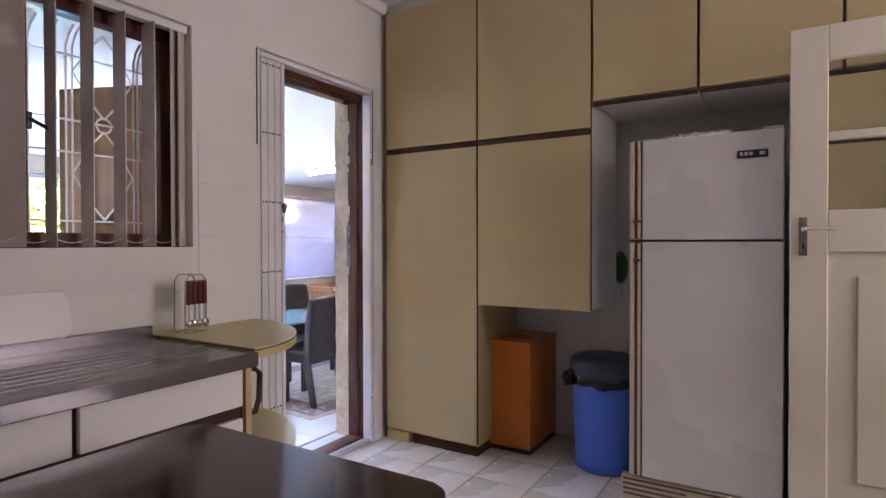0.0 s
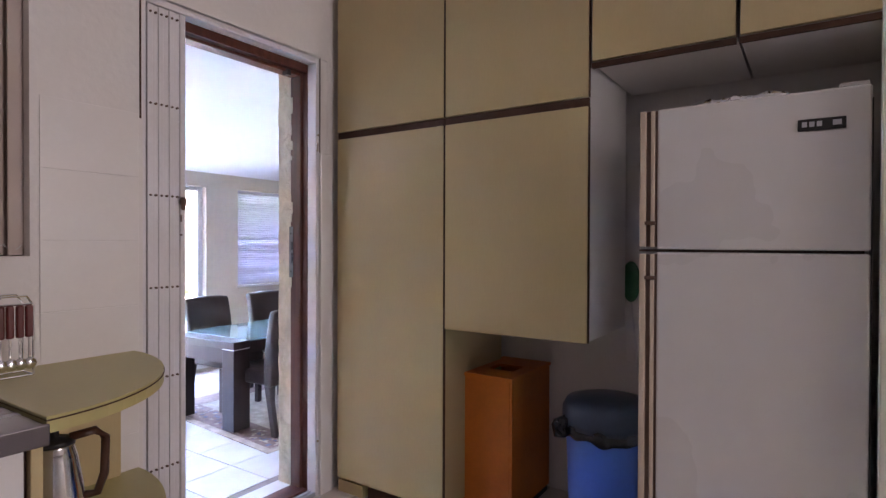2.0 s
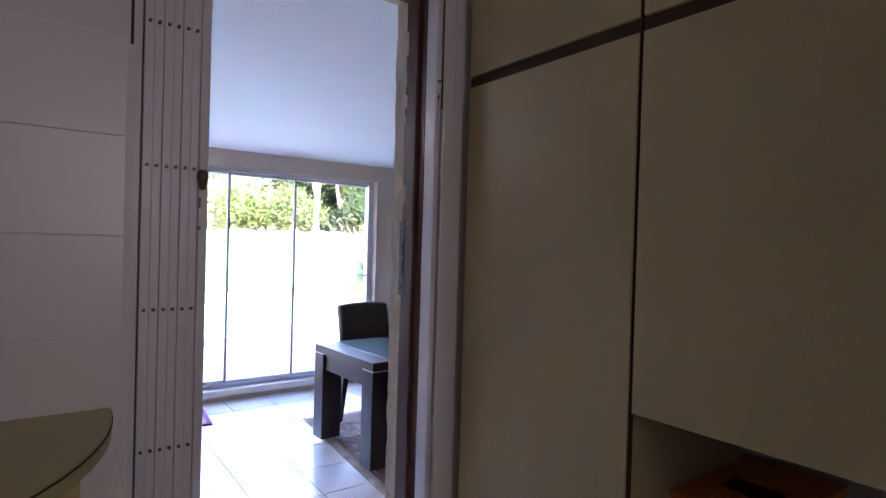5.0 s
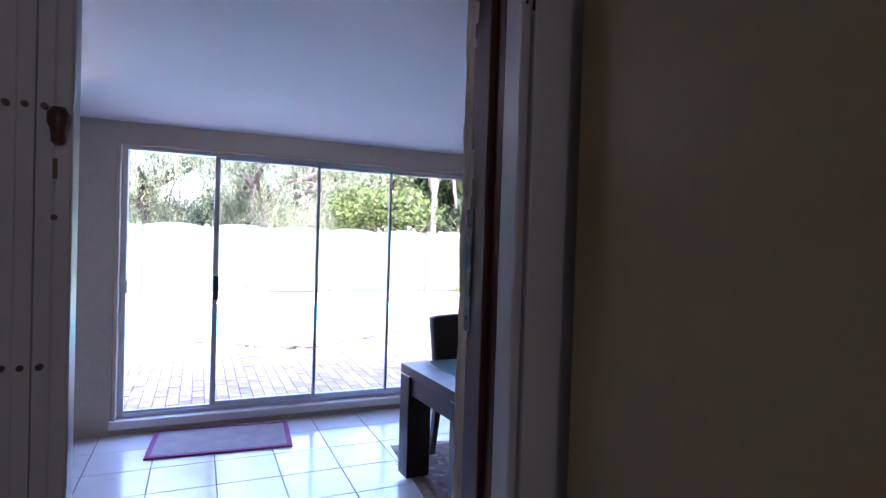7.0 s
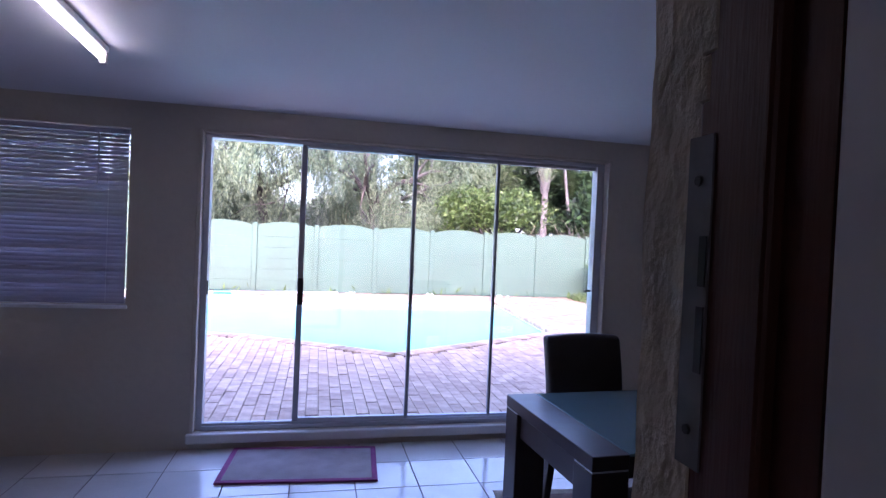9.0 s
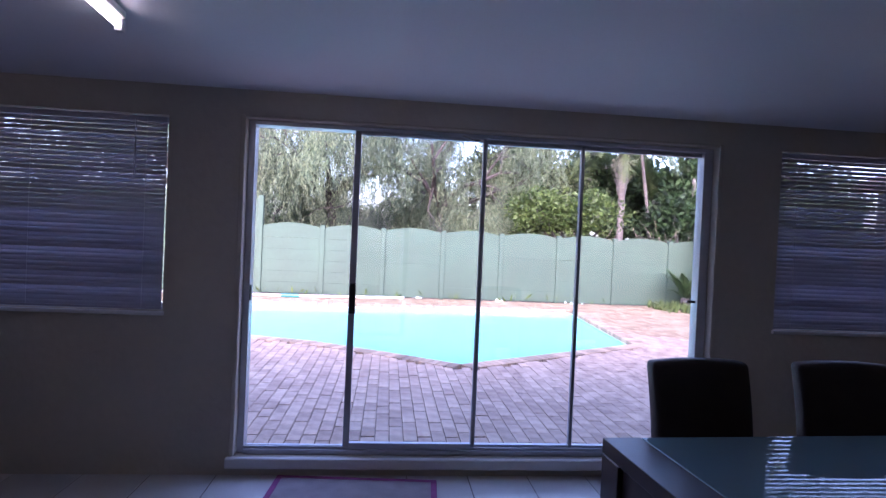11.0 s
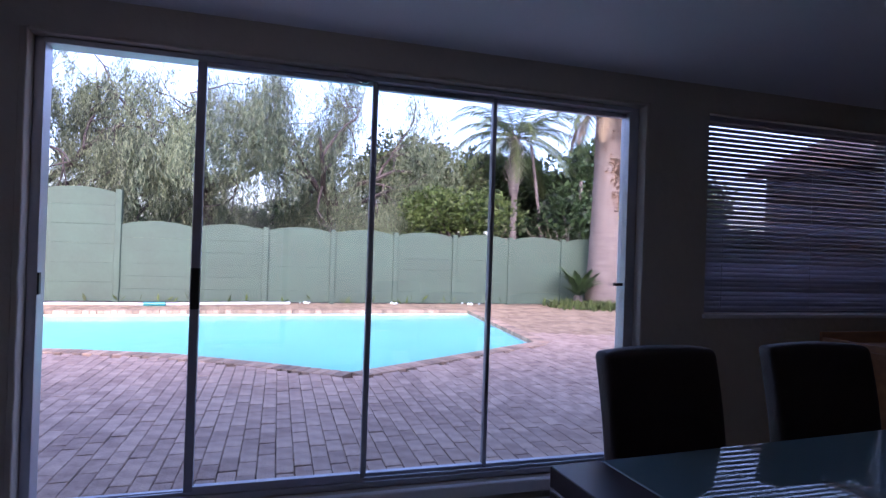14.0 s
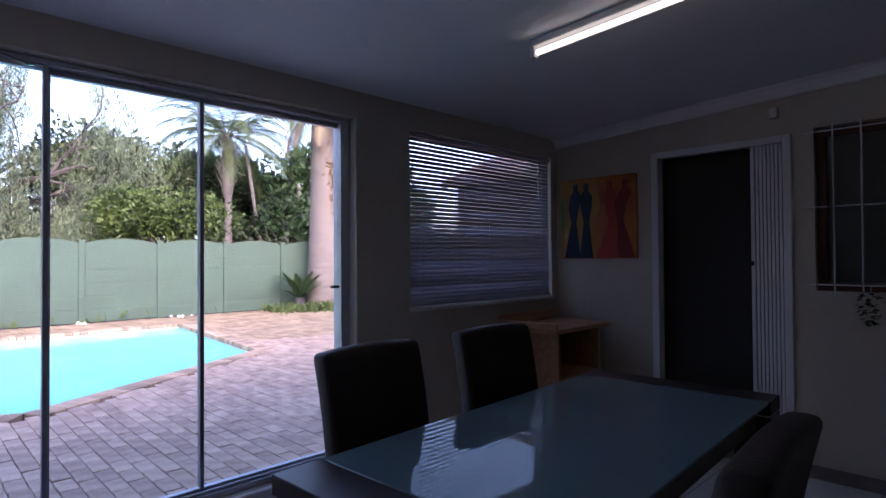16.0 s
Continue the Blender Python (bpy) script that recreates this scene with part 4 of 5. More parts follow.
# ---- dining room: windows and blinds ----
def window_blind(name, x0, x1, z0, z1):
    w = thing(name, ((x0 + x1) / 2, 3.75, z0), "white framed window behind a venetian blind", "window", kind="structure")
    part("frame_post", bx(x0, x0 + 0.035, 3.72, 3.78, z0, z1, 0.003), M_WHITE, w)
    part("frame_post", bx(x1 - 0.016, x1, 3.74, 3.78, z0, z1, 0.003), M_WHITE, w)
    part("frame_head", bx(x0 + 0.035, x1 - 0.016, 3.74, 3.78, z1 - 0.016, z1, 0.003), M_WHITE, w)
    part("frame_bottom", bx(x0 + 0.035, x1 - 0.016, 3.72, 3.78, z0, z0 + 0.035, 0.003), M_WHITE, w)
    part("window_sill", bx(x0 - 0.01, x1 + 0.01, 3.625, 3.72, z0 - 0.025, z0 - 0.002, 0.004), M_WHITEWALL, w)
    p = part("pane", bx(x0 + 0.035, x1 - 0.016, 3.748, 3.752, z0 + 0.035, z1 - 0.016), G_PANE, w)
    p.visible_shadow = False
    b = thing("venetian_blind", ((x0 + x1) / 2, 3.66, z0), "grey aluminium venetian blind, lowered with tilted slats", "blind", "venetian blinds")
    part("head_rail", bx(x0 + 0.006, x1 - 0.012, 3.652, 3.685, z1 - 0.040, z1 - 0.010, 0.003), M_SLAT, b)
    part("bottom_rail", bx(x0 + 0.012, x1 - 0.014, 3.655, 3.68, z0 + 0.006, z0 + 0.02, 0.003), M_SLAT, b)
    own = bmesh.new()
    vs = [own.verts.new((x, 0.0155 * c, 0.0030 * (1 - c * c))) for x in (x0 + 0.006, x1 - 0.014) for c in (-1, -0.5, 0, 0.5, 1)]
    for k in range(4):
        own.faces.new((vs[k], vs[k + 1], vs[k + 6], vs[k + 5]))
    bmesh.ops.solidify(own, geom=list(own.faces), thickness=0.0008)
    me = to_mesh("slat", own, M_SLAT)
    n = 39
    for k in range(n):
        s = new("slat", me)
        s.parent = b
        s.matrix_basis = Matrix.Translation(Vector((0, 3.667, z0 + 0.03 + k * (z1 - z0 - 0.085) / (n - 1))) - ORG[b]) @ Matrix.Rotation(radians(60.5), 4, "X")
    for x in (x0 + 0.12, (x0 + x1) / 2, x1 - 0.12):
        part("ladder_cord", tube([(x, 3.652, z0 + 0.015), (x, 3.652, z1 - 0.02)], 0.0012, 4), M_CORD, b)
    part("tilt_wand", tube([(x1 - 0.18, 3.645, z1 - 0.03), (x1 - 0.18, 3.643, z1 - 0.36)], 0.004, 6), M_SLAT, b)


window_blind("window_2", *WL)
window_blind("window_3", *WR)


# ---- dining room: lamps ----
def tube_light(x, y0, y1, label, glow):
    z = (ceil_z(y0) + ceil_z(y1)) / 2
    t = thing("fluorescent_light", (x, (y0 + y1) / 2, z), label, "ceiling lamp", "fluorescent ceiling lamps")
    tilt = math.atan2(ceil_z(y1) - ceil_z(y0), y1 - y0)
    m4 = Matrix.Translation((x, (y0 + y1) / 2, z)) @ Matrix.Rotation(tilt, 4, "X")
    h = (y1 - y0) / 2
    part("housing", turned(bx(-0.024, 0.024, -h, h, -0.035, -0.003, 0.006), m4), M_WHITE, t)
    part("tube", turned(cyl((0, -h + 0.02, -0.062), (0, h - 0.02, -0.062), 0.014, seg=16), m4), glow, t, "lit white tube", smooth=True)
    for s in (-1, 1):
        part("holder", turned(bx(-0.016, 0.016, s * h - 0.014, s * h + 0.014, -0.085, -0.034, 0.004), m4), M_WHITE, t)


tube_light(-1.325, 1.49, 2.71, "lit fluorescent tube lamp on the sloping ceiling", G_TUBE)
tube_light(2.065, 1.35, 2.57, "yellowed lit fluorescent tube lamp above the dining table", G_TUBE_OLD)

# ---- dining table ----
TX0, TX1, TY0, TY1, TZ = 0.63, 2.41, 1.56, 2.35, 0.49
dt = thing("dining_table", ((TX0 + TX1) / 2, (TY0 + TY1) / 2, DF), "espresso wood dining table with frosted teal glass inset", "table")
for x0, x1 in ((TX0, TX0 + 0.15), (TX1 - 0.15, TX1)):
    part("end_beam", bx(x0, x1, TY0, TY1, TZ - 0.055, TZ, 0.003), M_DARKWOOD, dt)
    part("end_apron", bx(x0 + 0.02, x1 - 0.02, TY0 + 0.13, TY1 - 0.13, TZ - 0.17, TZ - 0.056, 0.002), M_DARKWOOD, dt)
    for y0, y1 in ((TY0, TY0 + 0.13), (TY1 - 0.13, TY1)):
        part("metal_band", bx(x0 + 0.002, x1 - 0.002, y0 + 0.002, y1 - 0.002, TZ - 0.061, TZ - 0.0555), M_ALU, dt)
        lg = part("leg", bx(x0, x1, y0, y1, DF + 0.03, TZ - 0.0615, 0.004), M_DARKWOOD, dt)
        part("foot", cyl(((x0 + x1) / 2, (y0 + y1) / 2, DF + 0.006), ((x0 + x1) / 2, (y0 + y1) / 2, DF + 0.03), 0.03), M_CHROME, lg)
part("glass_top", bx(TX0 + 0.152, TX1 - 0.152, TY0 + 0.006, TY1 - 0.006, TZ - 0.012, TZ + 0.001, 0.003), M_TABLEGLASS, dt, "frosted teal glass")
part("side_rail", bx(TX0 + 0.13, TX1 - 0.13, TY0 + 0.05, TY0 + 0.08, TZ - 0.11, TZ - 0.0135), M_DARKWOOD, dt)
part("side_rail", bx(TX0 + 0.13, TX1 - 0.13, TY1 - 0.08, TY1 - 0.05, TZ - 0.11, TZ - 0.0135), M_DARKWOOD, dt)

dt.location.y += 0.045
dt.rotation_euler = (0, 0, radians(3))


def dining_chair():
    """Built about the origin, facing -y, standing at z 0."""
    c = thing("dining_chair", (0, 0, 0), "dark brown leather dining chair with tall padded back", "chair", "chairs round the dining table")
    bm = bx(-0.225, 0.225, -0.43, 0.0, 0.37, 0.475, 0.03, 3)
    part("seat", bm, M_LEATHER, c, smooth=True)
    bm = bx(-0.225, 0.225, -0.035, 0.04, 0.36, 0.93, 0.022, 3)
    bmesh.ops.subdivide_edges(bm, edges=[e for e in bm.edges if e.calc_length() > 0.3], cuts=8, use_grid_fill=True)
    for v in bm.verts:
        t = (v.co.z - 0.36) / 0.6
        v.co.y += 0.085 * t * t
        v.co.z += 0.014 * (1 - (v.co.x / 0.225) ** 2) * max(0, t)
        v.co.x *= 1 - 0.03 * (1 - t)
    part("backrest", bm, M_LEATHER, c, smooth=True)
    for x in (-0.19, 0.19):
        part("leg", turned(bx(-0.022, 0.022, -0.022, 0.022, 0.0, 0.37, 0.004), Matrix.Translation((x, -0.385, 0))), M_DARKWOOD, c)
        bm = bx(-0.022, 0.022, -0.025, 0.025, 0.0, 0.37, 0.004)
        for v in bm.verts:
            v.co.y += 0.07 * max(0.0, (0.37 - v.co.z) / 0.37) ** 1.5
            v.co.x *= 0.8 + 0.2 * v.co.z / 0.37
        part("leg", turned(bm, Matrix.Translation((x, 0.0, 0))), M_DARKWOOD, c)
    part("seam", tube([(-0.222, -0.42, 0.43), (0.222, -0.42, 0.43)], 0.003, 5), M_BLACK, c)
    return c


RZ = DF + 0.009
ch = dining_chair()
ch.matrix_basis = pose(1.127, 2.53, RZ - 0.0005, 0, 0, 4)
for x, y, a in ((1.80, 2.54, -2), (0.99, 1.36, 183)):
    copy_thing(ch, pose(x, y, RZ, 0, 0, a))

rugm = Matrix.Translation((0.57, 1.08, DF)) @ Matrix.Rotation(radians(-5), 4, "Z")
rug = thing("rug", (1.6, 2.0, DF), "faded patterned rug in beige, red and grey blue under the table", "rug")
part("rug_field", turned(bx(0, 2.15, 0, 1.75, 0.0005, 0.007, 0.002), rugm), M_RUG, rug)
bm = bmesh.new()
for q in ((0.06, 2.09, 0.06, 0.30), (0.06, 2.09, 1.45, 1.69), (0.06, 0.30, 0.30, 1.45), (1.85, 2.09, 0.30, 1.45)):
    bx(*q, 0.007, 0.0078, bm=bm)
part("border", turned(bm, rugm), M_RUGRED, rug, "faded red border")
bm, bm2 = bmesh.new(), bmesh.new()
random.seed(4)
for k in range(150):
    side = k % 3
    x = random.uniform(0.08, 2.0) if side == 0 else random.uniform(0.07, 0.26)
    y = random.uniform(0.07, 0.26) if side == 0 else random.uniform(0.08, 1.65)
    w, hh = random.uniform(0.012, 0.04), random.uniform(0.012, 0.04)
    bx(x, x + w, y, y + hh, 0.0078, 0.0084, bm=bm if k % 2 else bm2)
tagged(part("woven_pattern", turned(bm, rugm), M_RUGBLUE, rug, "grey blue motifs"), kind="stuff")
tagged(part("woven_pattern", turned(bm2, rugm), M_RUG, rug), kind="stuff")

mm = Matrix.Translation((-0.835, 3.09, DF)) @ Matrix.Rotation(radians(-4), 4, "Z")
dm = thing("door_mat", (-0.4, 3.3, DF), "taupe door mat with a magenta binding", "mat")
part("mat_field", turned(bx(0.03, 0.89, 0.03, 0.50, 0.0005, 0.012, 0.003), mm), M_MATBEIGE, dm)
bm = bmesh.new()
for q in ((0, 0.92, 0, 0.034), (0, 0.92, 0.496, 0.53), (0, 0.034, 0.034, 0.496), (0.886, 0.92, 0.034, 0.496)):
    bx(*q, 0.0005, 0.014, 0.004, bm=bm)
part("binding", turned(bm, mm), M_MATPINK, dm, "magenta binding")

# ---- dining room: end wall ----
cs = thing("console_shelf", (3.4, 3.36, DF), "pine console shelf in the corner below the window", "console")
part("top", bx(3.02, 3.74, 3.10, 3.60, 0.53, 0.56, 0.004), M_SHELFWOOD, cs)
part("back_rail", bx(3.02, 3.74, 3.58, 3.60, 0.561, 0.63, 0.004), M_SHELFWOOD, cs)
part("side_rail", bx(3.02, 3.04, 3.10, 3.579, 0.561, 0.60, 0.004), M_SHELFWOOD, cs)
part("side_panel", bx(3.10, 3.125, 3.14, 3.58, DF, 0.529, 0.003), M_SHELFWOOD, cs)
part("side_panel", bx(3.62, 3.645, 3.14, 3.58, DF, 0.529, 0.003), M_SHELFWOOD, cs)
part("shelf", bx(3.126, 3.619, 3.15, 3.58, 0.20, 0.222, 0.002), M_SHELFWOOD, cs)
part("shelf", bx(3.126, 3.619, 3.15, 3.58, -0.12, -0.098, 0.002), M_SHELFWOOD, cs)
part("back_panel", bx(3.126, 3.619, 3.581, 3.59, DF, 0.529), M_SHELFWOOD, cs)

pt = thing("painting", (XE - 0.015, 3.3, 1.03), "orange canvas with dark blue and red abstract shapes", "painting")
PX = XE - 0.022


def daub(name, pts, color, layer):
    own = bmesh.new()
    lo = [own.verts.new((PX - 0.0012 * layer, y, z)) for y, z in pts]
    own.faces.new(lo)
    r = bmesh.ops.extrude_face_region(own, geom=list(own.faces))
    bmesh.ops.translate(own, verts=[v for v in r["geom"] if isinstance(v, bmesh.types.BMVert)], vec=(-0.001, 0, 0))
    part(name, own, mat("paint_" + name, color, 0.6, vary=0.2, scale=9), pt)


part("canvas", bx(PX, XE - 0.002, 2.965, 3.625, 1.03, 1.665, 0.002), mat("orange_canvas", (0.58, 0.20, 0.03), 0.65, vary=0.25, scale=3, second=(0.50, 0.06, 0.02)), pt)
daub("yellow_field", [(3.62, 1.035), (3.30, 1.035), (3.33, 1.25), (3.26, 1.45), (3.30, 1.66), (3.62, 1.66)], (0.50, 0.24, 0.05), 1)


def dancer(name, head, waist, left, right, color, layer):
    """A dress shape: small round top, wide shoulders, narrow waist and a flared skirt."""
    pts = [(left, 1.035), (waist + 0.022, 1.32), (waist + 0.05, 1.44), (head + 0.05, 1.53), (head + 0.02, 1.57)]
    pts += [(head + 0.024 * math.cos(a), 1.60 + 0.03 * math.sin(a)) for a in np.linspace(0.3, math.pi - 0.3, 7)]
    pts += [(head - 0.02, 1.57), (head - 0.055, 1.52), (waist - 0.05, 1.44), (waist - 0.025, 1.32), (right, 1.035)]
    daub(name, pts, color, layer)


dancer("blue_shape", 3.48, 3.50, 3.585, 3.44, (0.010, 0.028, 0.075), 2)
dancer("blue_shape", 3.385, 3.385, 3.445, 3.325, (0.008, 0.035, 0.060), 3)
dancer("red_shape", 3.18, 3.17, 3.30, 3.09, (0.46, 0.04, 0.015), 2)
dancer("red_shape", 3.055, 3.095, 3.11, 2.975, (0.24, 0.02, 0.015), 3)
daub("green_stroke", [(3.615, 1.30), (3.585, 1.22), (3.575, 1.38), (3.60, 1.52), (3.615, 1.5)], (0.10, 0.30, 0.10), 3)

ed = thing("door_2", (XE, 2.46, DF), "dark doorway with a white steel frame", "door", kind="structure")
part("frame_post", bx(XE - 0.03, XE + 0.05, 2.85, 2.90, DF, 1.79, 0.004), M_STEELWHITE, ed)
part("frame_post", bx(XE - 0.03, XE + 0.05, 2.015, 2.06, DF, 1.79, 0.004), M_STEELWHITE, ed)
part("frame_head", bx(XE - 0.03, XE + 0.05, 2.06, 2.85, 1.745, 1.79, 0.004), M_STEELWHITE, ed)
# Near-black panel set back in place of the unlit room beyond.
part("door_leaf", bx(XE + 0.13, XE + 0.17, 2.03, 2.90, DF, 1.78), M_UNLIT, ed, "near-black panel for the unlit room behind")
g2 = thing("folding_gate", (XE, 2.14, DF), "white folding security gate pushed open beside the dark doorway", "gate")
for k in range(7):
    y = 2.065 + k * 0.022
    part("folded_slat", bx(XE - 0.022, XE + 0.012, y, y + 0.017, DF + 0.03, 1.742, 0.003), M_STEELWHITE, g2)
part("end_post", bx(XE - 0.026, XE + 0.014, 2.22, 2.243, DF + 0.03, 1.742, 0.003), M_STEELWHITE, g2)
part("lock", bx(XE - 0.04, XE - 0.026, 2.225, 2.24, 0.98, 1.01, 0.003), M_BLACK, g2)
ew = thing("window_4", (XE, 1.48, 0.83), "dark interior window behind a white bar grille", "window", kind="structure")
part("frame_head", bx(XE + 0.06, XE + 0.12, 1.05, 1.9, 1.76, 1.81, 0.003), M_WOOD, ew)
part("frame_bottom", bx(XE + 0.06, XE + 0.12, 1.05, 1.9, 0.83, 0.88, 0.003), M_WOOD, ew)
part("frame_post", bx(XE + 0.06, XE + 0.12, 1.85, 1.9, 0.88, 1.76, 0.003), M_WOOD, ew)
part("frame_post", bx(XE + 0.06, XE + 0.12, 1.05, 1.1, 0.88, 1.76, 0.003), M_WOOD, ew)
part("pane", bx(XE + 0.088, XE + 0.092, 1.1, 1.85, 0.88, 1.76), G_DULL, ew)
# Added black sheet paints the dark interior behind the grilled window.
part("blackout_board", bx(XE + 0.19, XE + 0.21, 1.05, 1.9, 0.83, 1.81), M_UNLIT, ew)
gr = thing("window_grille", (XE - 0.02, 1.48, 0.78), "thin white steel bar grille over the window", "grille")
for z in (0.87, 1.33, 1.78):
    part("cross_bar", tube([(XE - 0.02, 1.95, z), (XE - 0.02, 1.0, z)], 0.005, 6), M_STEELWHITE, gr)
for y in (1.80, 1.665, 1.53, 1.395, 1.26, 1.12):
    part("upright_bar", tube([(XE - 0.027, y, 0.78), (XE - 0.027, y, 1.82)], 0.005, 6), M_STEELWHITE, gr)
solid("alarm_sensor", bx(XE - 0.04, XE - 0.001, 2.0, 2.05, 1.90, 1.97, 0.008), M_WHITE, "small white alarm sensor high on the wall", "sensor")

for o in (ed, g2, ew, gr):
    o.location.y -= 0.08
pt.location.y -= 0.03
hp = thing("hanging_plant", (XE - 0.06, 1.55, 0.70), "small dark green plant hanging from the window grille", "plant")
bm = bmesh.new()
random.seed(8)
for k in range(60):
    a, z = random.uniform(0, 6.28), random.uniform(0.66, 0.84)
    r = 0.05 * (1 - abs(z - 0.77) / 0.14)
    p = Vector((XE - 0.07 + r * math.cos(a), 1.55 + r * math.sin(a), z))
    d = Vector((math.cos(a), math.sin(a), random.uniform(-1, 0.6))) * 0.035
    s = Vector((-math.sin(a), math.cos(a), 0)) * 0.014
    v = [bm.verts.new(q) for q in (p, p + d * 0.5 + s, p + d, p + d * 0.5 - s)]
    bm.faces.new(v)
part("foliage", bm, M_LEAF_DARK, hp)
part("cord", tube([(XE - 0.03, 1.55, 0.875), (XE - 0.065, 1.55, 0.80)], 0.002, 5), M_CORD, hp)

# ---- outdoors ----
GZ = -0.235
POOL = [(3.55, 8.42), (0.68, 6.75), (-0.2, 7.36), (-1.2, 7.98), (-2.4, 8.40), (-4.0, 8.70), (-7.5, 8.95), (-7.5, 12.3), (-3.5, 12.38), (3.95, 12.62)]


def inside(x, y, poly=POOL):
    hit = False
    for (x0, y0), (x1, y1) in zip(poly, poly[1:] + poly[:1]):
        if (y0 > y) != (y1 > y) and x < (x1 - x0) * (y - y0) / (y1 - y0) + x0:
            hit = not hit
    return hit


def edge_gap(x, y):
    best = 9.0
    for (x0, y0), (x1, y1) in zip(POOL, POOL[1:] + POOL[:1]):
        t = max(0, min(1, ((x - x0) * (x1 - x0) + (y - y0) * (y1 - y0)) / ((x1 - x0) ** 2 + (y1 - y0) ** 2)))
        best = min(best, math.hypot(x - x0 - t * (x1 - x0), y - y0 - t * (y1 - y0)))
    return best


bm = bmesh.new()
outer = [(-300, YO), (300, YO), (300, 400), (-300, 400)]
ov = [bm.verts.new((x, y, GZ - 0.055)) for x, y in outer]
iv = [bm.verts.new((x, y, GZ - 0.055)) for x, y in POOL]
oe = [bm.edges.new((ov[k], ov[(k + 1) % 4])) for k in range(4)]
ie = [bm.edges.new((iv[k], iv[(k + 1) % len(iv)])) for k in range(len(iv))]
bmesh.ops.triangle_fill(bm, edges=oe + ie, use_beauty=True)
ground = solid("ground", bm, M_JOINT, "sandy ground under the brick paving", "ground", kind="structure")
bm = bmesh.new()
lo = [bm.verts.new((x, y, GZ - 1.3)) for x, y in POOL]
hi = [bm.verts.new((x, y, GZ - 0.05)) for x, y in POOL]
for k in range(len(POOL)):
    j = (k + 1) % len(POOL)
    bm.faces.new((lo[k], lo[j], hi[j], hi[k]))
bm.faces.new(lo)
solid("pool_basin", bm, M_POOLSIDE, "pale plastered swimming pool basin", "pool", kind="structure")
bm = bmesh.new()
bm.faces.new([bm.verts.new((x, y, GZ - 0.085)) for x, y in POOL])
solid("water", bm, M_WATER, "calm turquoise pool water", "water", kind="structure")


def brick_data(name, sx, sy, sz, material, bev=0.006):
    return to_mesh(name, bx(-sx / 2, sx / 2, -sy / 2, sy / 2, -sz, 0, bev, 1), material)


paving = thing("pavement", (0.5, 5.0, GZ), "weathered red-brown brick paving round the pool", "paving", kind="structure")
random.seed(11)
PW, PL = 0.103, 0.205
near_me = brick_data("brick", PW - 0.004, PL - 0.006, 0.05, M_PAVER, 0.004)
far_v, far_f = [], []
count = 0
for i in range(-68, 108):
    x = i * PW
    off = (0.5 * (i % 2)) * PL + random.uniform(-0.01, 0.01)
    for j in range(0, 50):
        y = YO + 0.13 + off + j * PL
        if y > 14.1 or inside(x, y) or edge_gap(x, y) < 0.20:
            continue
        h = random.uniform(-0.004, 0.003)
        if -0.95 < x < 1.75 and y < 6.2 and count < 300:
            b = new("brick", near_me)
            b.parent = paving
            b.location = Vector((x, y, GZ + h)) - ORG[paving]
            b.rotation_euler = (random.uniform(-0.012, 0.012), random.uniform(-0.02, 0.02), random.uniform(-0.02, 0.02))
            count += 1
        else:
            a, ca, sa = len(far_v), random.uniform(-0.02, 0.02), 0
            w, l = PW / 2 - 0.0018, PL / 2 - 0.003
            tz = random.uniform(-0.002, 0.002)
            for zz, k in ((GZ - 0.05, 1.0), (GZ + h - 0.004, 1.0), (GZ + h, 0.955)):
                for px, py in ((-w, -l), (w, -l), (w, l), (-w, l)):
                    far_v.append((x + px * k - py * ca, y + py * (k if k == 1 else 0.978) + px * ca, zz + (tz if px > 0 else 0)))
            for r in (0, 4):
                for k in range(4):
                    far_f.append((a + r + k, a + r + (k + 1) % 4, a + r + 4 + (k + 1) % 4, a + r + 4 + k))
            far_f.append((a + 8, a + 9, a + 10, a + 11))
me = bpy.data.meshes.new("far_bricks")
me.from_pydata(far_v, [], far_f)
me.materials.append(M_PAVER)
me.materials.append(M_PAVER_DIMSAND)
# Bricks beyond a wavy line take the sandy, dimmed colour.
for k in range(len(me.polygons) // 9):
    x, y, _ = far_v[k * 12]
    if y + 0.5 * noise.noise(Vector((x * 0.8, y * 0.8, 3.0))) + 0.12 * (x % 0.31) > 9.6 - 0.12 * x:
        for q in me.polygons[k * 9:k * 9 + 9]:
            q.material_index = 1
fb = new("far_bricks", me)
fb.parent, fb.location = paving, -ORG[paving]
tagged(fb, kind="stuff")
cop = thing("pool_coping", (0, 8, GZ), "row of red brick coping round the pool edge", "coping", kind="structure")
cm = brick_data("coping_brick", 0.105, 0.22, 0.07, M_COPING, 0.006)
for (x0, y0), (x1, y1) in zip(POOL, POOL[1:] + POOL[:1]):
    d = Vector((x1 - x0, y1 - y0, 0))
    n = Vector((d.y, -d.x, 0)).normalized()
    if inside(*((Vector(((x0 + x1) / 2, (y0 + y1) / 2, 0)) + n * 0.1).to_tuple()[:2])):
        n = -n
    cnt = int(d.length / 0.112)
    if x0 < -7 and x1 < -7:
        continue
    for k in range(cnt):
        c = Vector((x0, y0, GZ + 0.012)) + d * ((k + 0.5) / cnt) + n * 0.085
        if c.x < -7:
            continue
        b = new("coping_brick", cm)
        b.parent = cop
        b.location = c - ORG[cop]
        b.rotation_euler = (0, random.uniform(-0.015, 0.015), math.atan2(d.y, d.x) + random.uniform(-0.02, 0.02))

# green precast wall
FY = 14.3
fence = thing("garden_wall", (2.0, FY, GZ), "green painted precast concrete garden wall with arched panels", "wall", kind="structure")


